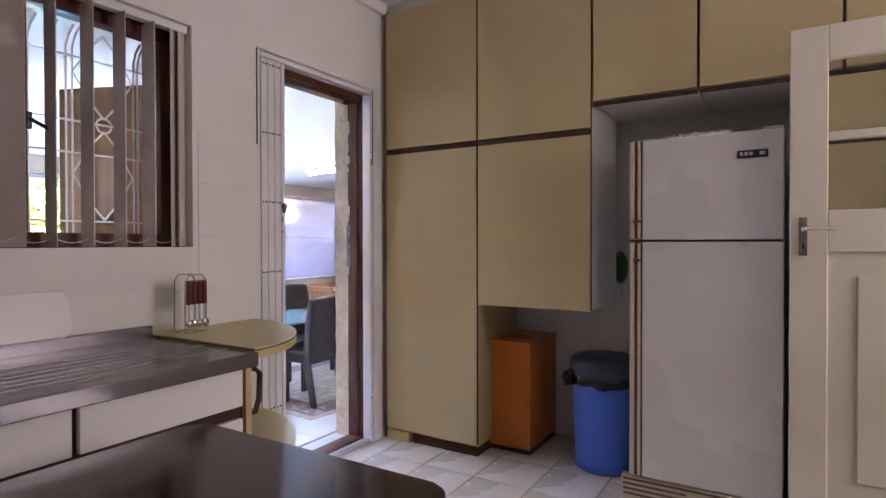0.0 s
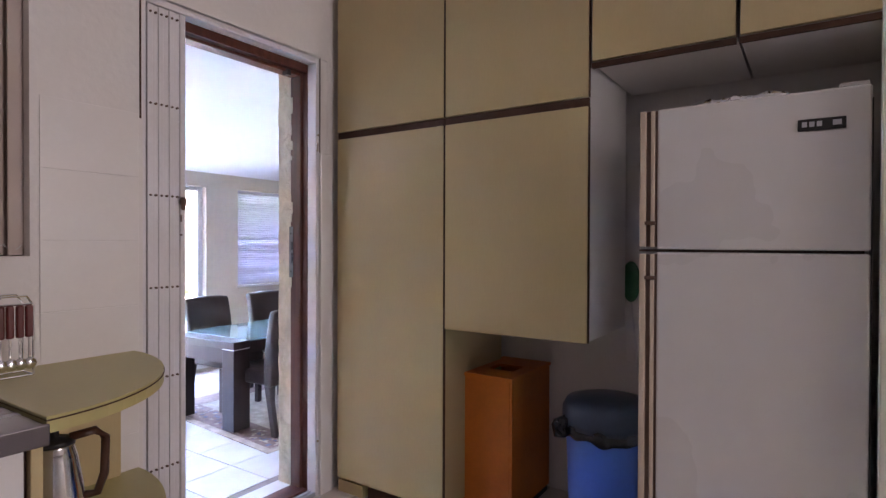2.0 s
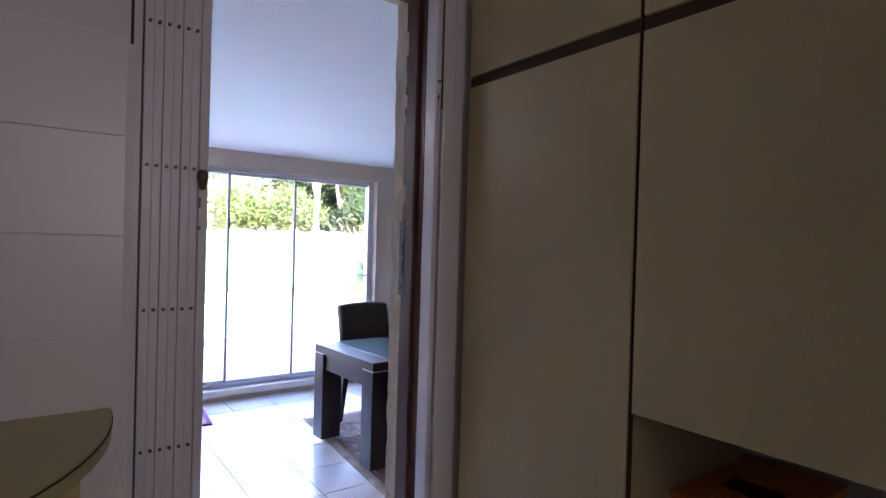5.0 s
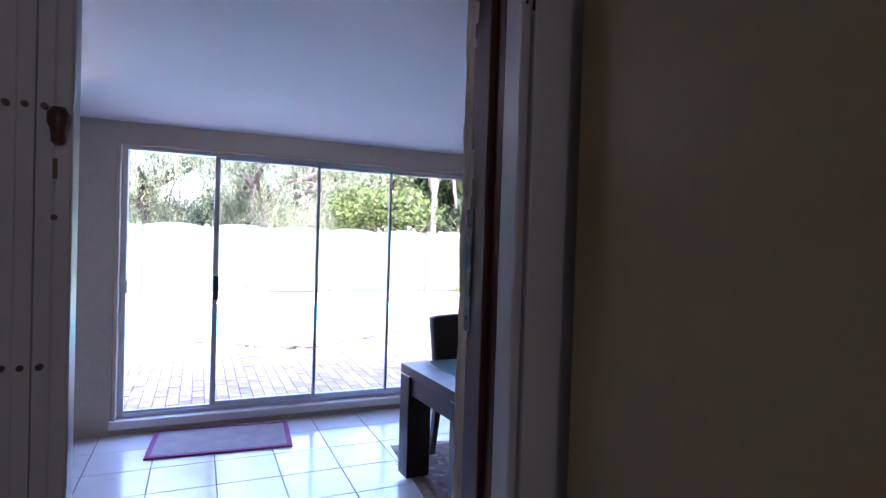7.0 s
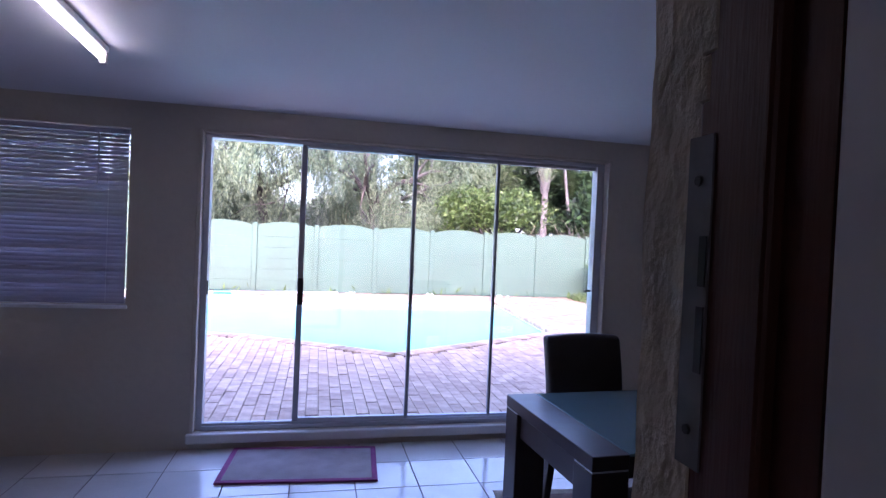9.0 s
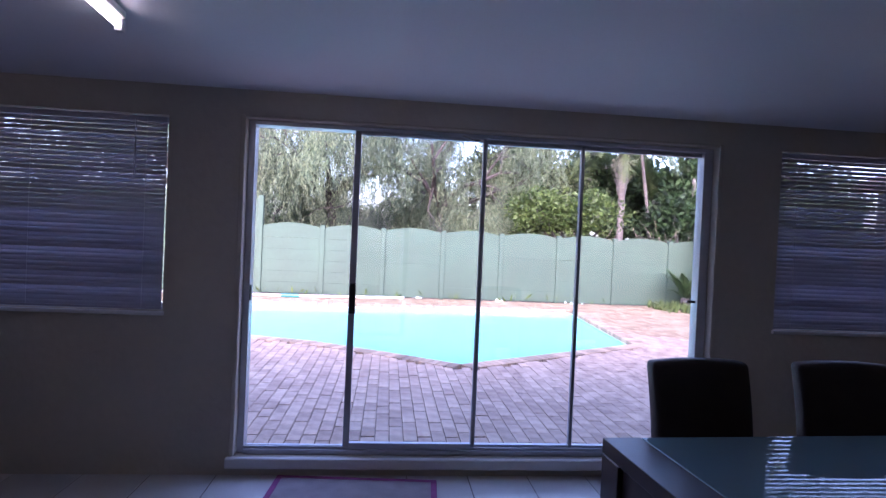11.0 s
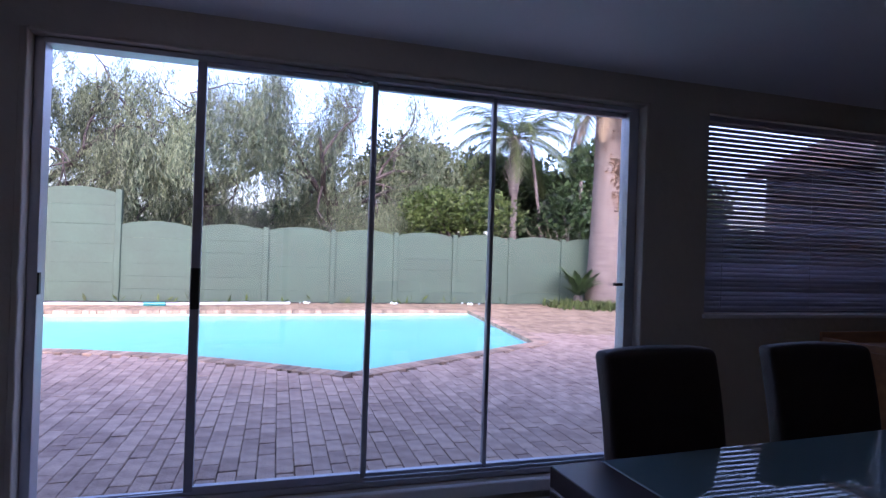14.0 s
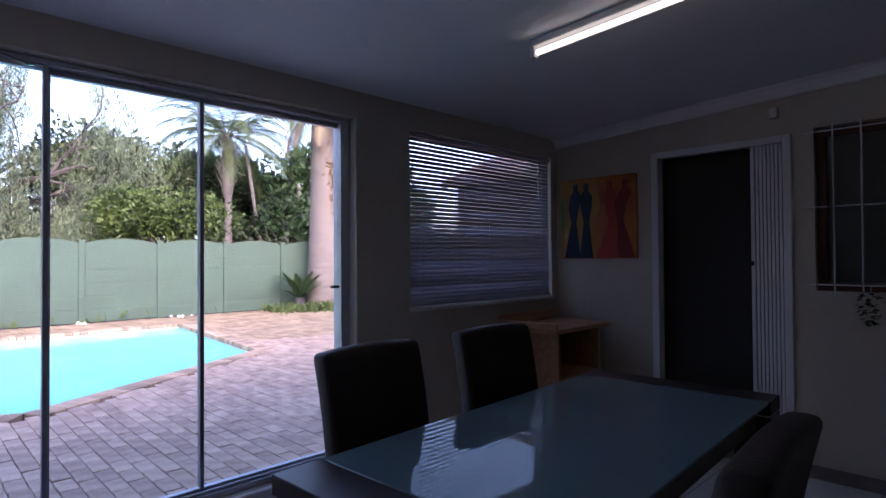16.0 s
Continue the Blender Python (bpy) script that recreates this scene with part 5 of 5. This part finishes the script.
def arched(x0, x1, z0, z1, rise):
    own = bmesh.new()
    pts = [(x0, z0), (x1, z0)] + [(x1 + (x0 - x1) * k / 14, z1 + rise * math.sin(math.pi * k / 14) ** 0.8) for k in range(15)]
    f = own.faces.new([own.verts.new((x, FY - 0.03, z)) for x, z in pts])
    r = bmesh.ops.extrude_face_region(own, geom=[f])
    bmesh.ops.translate(own, verts=[v for v in r["geom"] if isinstance(v, bmesh.types.BMVert)], vec=(0, 0.06, 0))
    return own


for i in range(-5, 9):
    x0 = -3.33 + 1.49 * i
    tall = 0.66 if i < 0 else 0.0
    post_h = 1.46 + (0.66 if i <= 0 else 0.0)
    part("post", bx(x0 - 0.06, x0 + 0.06, FY - 0.07, FY + 0.07, GZ - 0.1, post_h, 0.012), M_FENCE, fence)
    z, rows = GZ, 5
    slab = (1.12 - GZ + tall) / rows
    for k in range(rows):
        dy = random.uniform(-0.006, 0.006)
        part("panel", bx(x0 + 0.06, x0 + 1.43, FY - 0.028 + dy, FY + 0.03 + dy, z + 0.0005, z + slab - 0.0008, random.choice((0.001, 0.001, 0.0035)), 1), M_FENCE, fence)
        z += slab
    part("arched_panel", arched(x0 + 0.06, x0 + 1.43, z + 0.002, 1.39 + tall, 0.10), M_FENCE, fence)


# ---- plants ----
def leaf_mesh(name, spots, size, flat=0.0, stretch=1.6, seed=1):
    """Many small folded leaves, one at each spot, turned at random or along the given way."""
    rng = np.random.default_rng(seed)
    pts = np.array([s[0] for s in spots])
    way = np.array([s[1] for s in spots])
    n = len(pts)
    d = rng.normal(size=(n, 3)) * (1 - flat) + way * (flat + 0.25)
    d /= np.linalg.norm(d, axis=1)[:, None]
    u = np.cross(d, rng.normal(size=(n, 3)))
    u /= np.linalg.norm(u, axis=1)[:, None]
    s = size * rng.uniform(0.6, 1.3, n)[:, None]
    a, c = pts - d * s * stretch / 2, pts + d * s * stretch / 2
    b, e = pts + u * s * 0.35, pts - u * s * 0.35
    verts = np.stack([a, b, c, e], 1).reshape(-1, 3)
    me = bpy.data.meshes.new(name)
    me.from_pydata(verts.tolist(), [], [(4 * k, 4 * k + 1, 4 * k + 2, 4 * k + 3) for k in range(n)])
    return me


def leaves(name, spots, size, material, parent, flat=0.0, stretch=1.6, seed=1):
    me = leaf_mesh(name, spots, size, flat, stretch, seed)
    me.materials.append(material)
    ob = new(name, me)
    ob.parent, ob.location = parent, -ORG[parent]
    ORG[ob] = ORG[parent]
    return ob


def limb(bm, p, way, length, r, depth, tips, rng, droop=0.0):
    pts, rad = [Vector(p)], [r]
    d = Vector(way).normalized()
    for k in range(5):
        d = (d + Vector(rng.normal(size=3)) * 0.22 + Vector((0, 0, -droop))).normalized()
        pts.append(pts[-1] + d * length / 5)
        rad.append(r * (1 - 0.13 * (k + 1)))
    tube(pts, rad, 6, bm)
    if depth == 0:
        tips.extend(pts[2:])
        return
    for k in range(3 if depth > 1 else 4):
        s = pts[2 + k % 4]
        nd = (d * 0.6 + Vector(rng.normal(size=3)) * 0.7 + Vector((0, 0, 0.15))).normalized()
        limb(bm, s, nd, length * 0.68, rad[3] * 0.7, depth - 1, tips, rng, droop)


def pepper_tree(x, y, h, seed, spread=1.0, strands=420, keep=1.0):
    rng = np.random.default_rng(seed)
    t = thing("pepper_tree", (x, y, GZ), "drooping grey-green pepper tree behind the garden wall", "tree", "pepper trees")
    bm, tips = bmesh.new(), []
    tube([(x, y, GZ), (x + 0.1, y, GZ + h * 0.18), (x, y + 0.1, GZ + h * 0.36)], [0.26, 0.2, 0.17], 10, bm)
    for a in range(6):
        an = a * 1.05 + rng.uniform(0, 0.6)
        limb(bm, (x, y + 0.1, GZ + h * 0.35), (math.cos(an) * spread, math.sin(an) * spread, 0.9), h * 0.42, 0.11, 2, tips, rng)
    part("trunk", bm, M_BARK, t)
    spots = []
    for k in range(strands):
        if k % 6 == 0:
            hub = np.array(tips[rng.integers(len(tips))]) + rng.normal(size=3) * 0.2
        p = hub + rng.normal(size=3) * np.array((0.24, 0.24, 0.12))
        ln = rng.uniform(0.35, 1.9)
        if p[2] > GZ + h * 0.55 and rng.uniform() < 0.18:
            continue
        dx, dy = rng.normal(size=2) * 0.25
        for s in np.arange(0, ln, 0.02):
            q = p + np.array((dx * s, dy * s, -s)) + rng.normal(size=3) * np.array((0.05, 0.05, 0.02))
            if q[2] > 0.4:
                spots.append((q, (0.5 * rng.normal(), 0.5 * rng.normal(), -1.0)))
    leaves("crown", spots, 0.035, M_LEAF_PEPPER, t, 0.8, 3.6, seed)
    return t


def clump_tree(name, x, y, z0, rx, ry, rz, zc, n, size, material, label, seed, trunk=True, lumps=16, group=""):
    rng = np.random.default_rng(seed)
    t = thing(name, (x, y, GZ), label, "tree" if trunk else "bush", group)
    bm = bmesh.new()
    cs = []
    for k in range(lumps):
        d = rng.normal(size=3)
        d /= np.linalg.norm(d)
        c = np.array((x + d[0] * rx * rng.uniform(0.3, 0.8), y + d[1] * ry * rng.uniform(0.3, 0.8), zc + d[2] * rz * rng.uniform(0.25, 0.8)))
        cs.append((c, rng.uniform(0.28, 0.5)))
        mid = (np.array((x, y, z0)) + c) / 2 + rng.normal(size=3) * 0.15
        tube([(x, y, z0), tuple(mid), tuple(c)], [0.07, 0.045, 0.015], 5, bm)
    tube([(x, y, GZ), (x + 0.05, y, (GZ + z0) / 2), (x, y, z0 + 0.1)], [0.14, 0.11, 0.09], 8, bm)
    part("trunk", bm, M_BARK, t)
    spots = []
    for k in range(n):
        c, r = cs[rng.integers(lumps)]
        d = rng.normal(size=3)
        d /= np.linalg.norm(d)
        q = c + d * r * np.array((rx, ry, rz)) * rng.uniform(0.75, 1.08) * (1 + 0.25 * rng.normal() * 0.5)
        spots.append((q, d + np.array((0, 0, 0.3))))
    leaves("crown", spots, size, material, t, 0.35, 1.7, seed)
    return t


def frond(bm, base, way, length, droop, rng, width=0.32, n=26):
    """A palm frond: a bending rib with leaflets on both sides."""
    p, d = Vector(base), Vector(way).normalized()
    side = d.cross(Vector((0, 0, 1))).normalized()
    pts = [p.copy()]
    for k in range(n):
        d = (d + Vector((0, 0, -droop / n * (0.4 + 1.6 * k / n)))).normalized()
        p = p + d * length / n
        pts.append(p.copy())
    tube(pts, [0.018 * (1 - 0.85 * k / n) for k in range(n + 1)], 4, bm)
    for k in range(3, n):
        f = k / n
        w = width * length / 2.2 * math.sin(math.pi * (0.12 + 0.85 * f)) * 2.0
        d = (pts[k + 1] - pts[k]).normalized()
        for s in (-1, 1):
            for o in (0.0, 0.5):
                b = pts[k].lerp(pts[k + 1], o)
                tip = b + (side * s * 0.8 + d * 0.75 + Vector((0, 0, -0.30 + 0.1 * rng.normal()))).normalized() * w * rng.uniform(0.8, 1.15)
                v = [bm.verts.new(q) for q in (b, b + d * 0.05, tip)]
                bm.faces.new(v)


def palm(x, y, h, r, seed, label, bark, n, length, droop=1.6):
    rng = np.random.default_rng(seed)
    t = thing("palm_tree", (x, y, GZ), label, "palm tree")
    pts, rad = [], []
    for k in range(22):
        f = k / 21
        pts.append((x + 0.06 * math.sin(3 * f), y, GZ + (h - GZ) * f))
        rad.append(r * (1.18 - 0.35 * f + 0.02 * math.sin(k * 2.4)))
    part("trunk", tube(pts, rad, 18), bark, t, smooth=True)
    for k in range(n):
        an = k * 2.399 + rng.uniform(-0.2, 0.2)
        up = 1.25 - 1.6 * k / n
        own = bmesh.new()
        frond(own, (pts[-1][0], y, h - 0.05), (math.cos(an), math.sin(an), up), length * rng.uniform(0.85, 1.1), droop, rng)
        part("frond", own, M_FROND, t)
    return t, rng


pepper_tree(-6.4, 18.2, 7.2, 21, 1.2, 1350)
pepper_tree(-2.2, 19.0, 7.9, 22, 1.3, 1800)
pepper_tree(1.5, 18.9, 7.2, 23, 1.0, 1900)
clump_tree("olive_tree", 4.4, 20.8, 1.6, 2.7, 2.0, 1.9, 3.5, 11000, 0.13, M_OLIVELEAF, "broad olive-green tree behind the pepper trees", 35, True, 24)
pepper_tree(-11.0, 19.5, 7.2, 24, 1.2, 420)
clump_tree("round_bush", 4.9, 16.4, 0.9, 1.75, 1.1, 1.15, 2.1, 11000, 0.085, M_LEAF_BUSH, "bright yellow-green leafy bush behind the wall", 31, False, 22)
for k, (x, y, rx, rz, zc) in enumerate(((5.2, 23.5, 2.4, 1.9, 3.6), (9.2, 23.0, 2.6, 2.0, 3.5), (12.2, 22.0, 2.6, 2.4, 3.6), (15.8, 21.5, 3.0, 2.4, 3.4), (1.5, 25.0, 2.6, 1.2, 2.0), (10.4, 19.6, 2.0, 1.5, 2.3), (11.0, 24.5, 2.6, 2.2, 3.4), (14.0, 18.5, 2.0, 1.3, 2.1))):
    clump_tree("dark_tree", x, y, 1.2, rx, rx * 0.8, rz, zc, 9000, 0.17, M_LEAF_DARK, "dense dark green tree behind the garden wall", 40 + k, True, 22, "dark garden trees")
for k, (x, y) in enumerate(((-14, 24), (-8, 25), (-3, 26), (20, 24), (25, 22))):
    clump_tree("dark_tree", x, y, 1.0, 3.4, 2.6, 1.3, 1.7, 6000, 0.22, M_LEAF_DARK, "far dark green garden tree", 60 + k, True, 20, "dark garden trees")
rng = np.random.default_rng(5)
tw = thing("bare_shrub", (8.6, 16.6, GZ), "leafless pale twiggy shrub behind the wall", "shrub")
bm, tips = bmesh.new(), []
for a in range(9):
    limb(bm, (7.6 + a * 0.28, 16.6, 0.7), (rng.normal() * 0.7, rng.normal() * 0.3, 1.0), 1.0, 0.022, 1, tips, rng)
part("twigs", bm, M_TWIG, tw)
tw = thing("bare_shrub", (5.6, 16.4, GZ), "leafless brown twiggy shrub under the bush", "shrub")
bm, tips = bmesh.new(), []
for a in range(9):
    limb(bm, (4.4 + a * 0.26, 16.4, 0.7), (rng.normal() * 0.8, rng.normal() * 0.3, 1.0), 0.9, 0.022, 1, tips, rng)
part("twigs", bm, M_TWIG, tw)

palm(8.1, 20.0, 5.35, 0.12, 71, "slender grey feather palm behind the wall", M_PALM2, 30, 3.0, 1.5)
t = thing("palm_boots", (8.12, 20.0, 3.2), "old leaf bases sheathing the slim palm trunk", "palm tree")
part("sheath", lathe([(0.13, 0.0), (0.18, 0.2), (0.21, 0.7), (0.19, 1.15), (0.16, 1.6), (0.14, 2.1)], (8.13, 20.0, 3.15), 16), M_PALM2, t)
bm = bmesh.new()
random.seed(31)
for k in range(46):
    an, z = random.uniform(0, 6.283), 3.45 + 1.9 * (k / 46)
    d = Vector((math.cos(an), math.sin(an), 0))
    p = Vector((8.13, 20.0, z)) + d * 0.14
    tube([p, p + d * 0.10 + Vector((0, 0, 0.22)), p + d * 0.26 + Vector((0, 0, 0.42 + 0.2 * random.random()))], [0.035, 0.022, 0.01], 5, bm)
part("leaf_base", bm, M_PALM2, t)
t = thing("bare_pole", (9.3, 19.6, GZ), "slim grey wooden pole beside the palm", "pole")
part("shaft", tube([(9.28, 19.6, GZ), (9.0, 19.6, 2.4), (8.6, 19.6, 5.0)], [0.075, 0.065, 0.05], 10), M_PALM2, t)
t = thing("bare_pole", (10.9, 20.0, GZ), "slim grey wooden pole among the trees", "pole")
part("shaft", tube([(10.9, 20.0, GZ), (10.9, 20.0, 3.9)], [0.075, 0.06], 10), M_PALM2, t)
big, rng = palm(7.97, 13.6, 5.5, 0.43, 72, "thick pale palm trunk with old leaf stubs", M_PALMBARK, 14, 2.6, 1.6)
bm = bmesh.new()
for k in range(900):
    z = rng.uniform(2.15, 3.5) if k < 620 else rng.uniform(3.5, 5.2)
    an = rng.normal() * 0.28 - 1.35 - 0.25 * (z - 2.8) if k < 620 else rng.uniform(0, 6.283)
    r = 0.43 * (1.17 - 0.35 * (z - GZ) / 5.4)
    p = Vector((7.97 + r * math.cos(an), 13.6 + r * math.sin(an), z))
    o = Vector((math.cos(an), math.sin(an), 0.5)) * rng.uniform(0.015, 0.05)
    s = Vector((-math.sin(an), math.cos(an), 0)) * rng.uniform(0.012, 0.035)
    v = [bm.verts.new(q) for q in (p - s, p + s, p + s * 0.6 + o, p - s * 0.6 + o, p - Vector((0, 0, 0.05)))]
    bm.faces.new((v[0], v[1], v[2], v[3]))
    bm.faces.new((v[4], v[1], v[0]))
M_DRY = mat("dry_palm_frond", (0.19, 0.145, 0.095), 0.9, vary=0.3)
for k in range(7):
    own = bmesh.new()
    an = 2.2 + k * 0.6
    frond(own, (7.97 + 0.3 * math.cos(an), 13.6 + 0.3 * math.sin(an), 4.85), (math.cos(an), math.sin(an), -0.2), 1.4, 2.6, rng, 0.3, 16)
    part("dry_frond", own, M_DRY, big, "dry hanging brown frond")
own = bmesh.new()
for k in range(14):
    a = rng.uniform(-0.5, 0.5)
    p = Vector((7.97 + 0.02 + 0.2 * rng.uniform(), 13.6 - 0.45, 2.2 + 0.12 * rng.normal()))
    q = [own.verts.new(p + Vector(o)) for o in ((0, 0, 0), (0.05, -0.03, 0.05), (0.12 + a * 0.1, -0.03, -0.04), (0.04, 0, -0.05))]
    own.faces.new(q)
part("yellow_leaf", own, mat("yellow_leaf", (0.6, 0.45, 0.05), 0.6), big, "wilted yellow leaves on the trunk")
part("leaf_stub", bm, M_FIBRE, big, "ragged brown leaf stubs")
cy = thing("cycad", (7.12, 13.45, GZ), "dark green spiky cycad beside the palm trunk", "plant")
for k in range(26):
    an = k * 2.399
    own = bmesh.new()
    frond(own, (7.12, 13.45, GZ + 0.25), (math.cos(an), math.sin(an), rng.uniform(0.6, 3.2)), rng.uniform(0.65, 0.95), 0.9, rng, 0.2, 16)
    part("frond", own, M_LEAF_DARK, cy)
part("stem", cyl((7.12, 13.45, GZ - 0.06), (7.12, 13.45, GZ + 0.3), 0.14, 0.1), M_BARK, cy)
spots = []
for k in range(900):
    a = rng.uniform()
    if a < 0.45:
        q = (rng.uniform(6.3, 8.8), 13.55 + rng.normal() * 0.3, GZ)
    elif a < 0.95:
        q = (7.6 + rng.normal() * 0.5, 12.9 + rng.normal() * 0.22, GZ)
    else:
        q = (rng.uniform(-4, 6), 14.16 + rng.normal() * 0.03, GZ)
    spots.append((np.array(q) + np.array((0, 0, rng.uniform(0.0, 0.14))), (0.3 * rng.normal(), 0.3 * rng.normal(), 1.0)))
me = leaf_mesh("weeds", spots, 0.09, 0.7, 2.4, 9)
me.materials.append(M_GRASS)
tagged(new("weeds", me), "tufts of green weeds along the foot of the wall", "weeds", kind="stuff")
bm = tube([(-7, 13.4, GZ + 0.03), (-4, 13.45, GZ + 0.03), (-2.4, 13.35, GZ + 0.03), (-1.2, 13.6, GZ + 0.03), (0.2, 13.75, GZ + 0.03)], 0.028, 8)
hs = thing("pool_hose", (-2, 13.5, GZ), "white corrugated pool hose lying along the wall", "hose")
part("tube", bm, M_HOSE, hs)
part("connector", tube([(-2.6, 13.3, GZ + 0.045), (-2.2, 13.28, GZ + 0.045)], 0.04, 8), mat("teal_plastic", (0.02, 0.25, 0.28), 0.4), hs)
bm = bmesh.new()
for k in range(16):
    x = rng.choice((0.3, 0.55, 2.6, 4.4)) + rng.normal() * 0.18
    bmesh.ops.create_icosphere(bm, subdivisions=1, radius=rng.uniform(0.015, 0.045), matrix=Matrix.Translation((x, 13.95 + rng.normal() * 0.06, GZ + 0.02)))
solid("rubble", bm, M_POOLSIDE, "small white stones at the foot of the wall", "stones", kind="stuff")

# ---- tiles ----
KT = 0.307
tm_k = to_mesh("tile", bx(-KT / 2 + 0.003, KT / 2 - 0.003, -KT / 2 + 0.003, KT / 2 - 0.003, -0.006, 0.0, 0.0015, 1), M_KTILE)
for i in range(-11, 2):
    for j in range(-11, 1):
        x, y = 0.17 + KT * (i + 0.5), -0.15 + KT * (j - 0.5) + KT
        if not (-3.4 < x < 0.72 and -3.3 < y < 0.16):
            continue
        if y > 0.0 and not (-0.85 < x < 0.03):
            continue
        t = new("tile", tm_k)
        t.parent = floor_k
        t.location = (x, min(y, 0.02), 0)
DT = 0.365
tm_d = to_mesh("tile", bx(-DT / 2 + 0.003, DT / 2 - 0.003, -DT / 2 + 0.003, DT / 2 - 0.003, -0.005, 0.0, 0.0015, 1), M_DTILE)
for i in range(-9, 10):
    for j in range(-7, 1):
        x, y = 0.313 + DT * (i + 0.5), 3.306 + DT * (j + 0.5)
        if -3.2 < x < 3.7 and 0.5 < y < 3.55:
            t = new("tile", tm_d)
            t.parent = floor_d
            t.location = (x, y, DF)
TW, TH = 0.305, 0.226
tw_m = to_mesh("tile", bx(-TW / 2 + 0.0004, TW / 2 - 0.0004, -0.003, 0.0, -TH / 2 + 0.0006, TH / 2 - 0.0006, 0.0007, 1), M_WALLTILE)
for i in range(9):
    for j in range(7):
        x, z = -0.875 - TW * (i + 0.5), 1.69 - TH * (j + 0.5)
        if x < -1.35 and z > 1.0 and x > -2.75:
            continue
        if z < 0.2 or (x - TW / 2 < -1.21 and x > -2.7 and z + TH / 2 > 1.19):
            continue
        t = new("tile", tw_m)
        t.parent = wall_mid
        t.location = (x, -0.001, z)


# pale tiles on the wall of the fridge alcove
ta_m = to_mesh("tile", bx(-0.003, 0.0, -0.30, 0.0, -0.181, -0.001, 0.0008, 1), M_WALLTILE)
for i in range(2):
    for j in range(6):
        t = new("tile", ta_m)
        t.parent = wall_alcove
        t.location = (0.7195, -1.28 - 0.302 * i, 1.777 - 0.182 * j)

# ---- outbuilding guessed from a dim outline behind the blind; it also dims that window ----
ob = thing("outbuilding", (6.3, 5.2, GZ), "guessed low brown outbuilding with a sloping roof", "building")
part("wall", bx(5.2, 7.4, 4.3, 6.1, GZ - 0.1, 2.0, 0.01), M_SHEDWALL, ob)
bm = bmesh.new()
vs = [bm.verts.new(p) for p in ((5.05, 4.1, 1.95), (5.05, 6.25, 1.95), (7.5, 6.25, 3.0), (7.5, 4.1, 3.0))]
top = [bm.verts.new(v.co + Vector((0, 0, 0.09))) for v in vs]
bm.faces.new(vs[::-1])
bm.faces.new(top)
for k in range(4):
    bm.faces.new((vs[k], vs[(k + 1) % 4], top[(k + 1) % 4], top[k]))
part("roof", bm, M_SHEDWALL, ob)
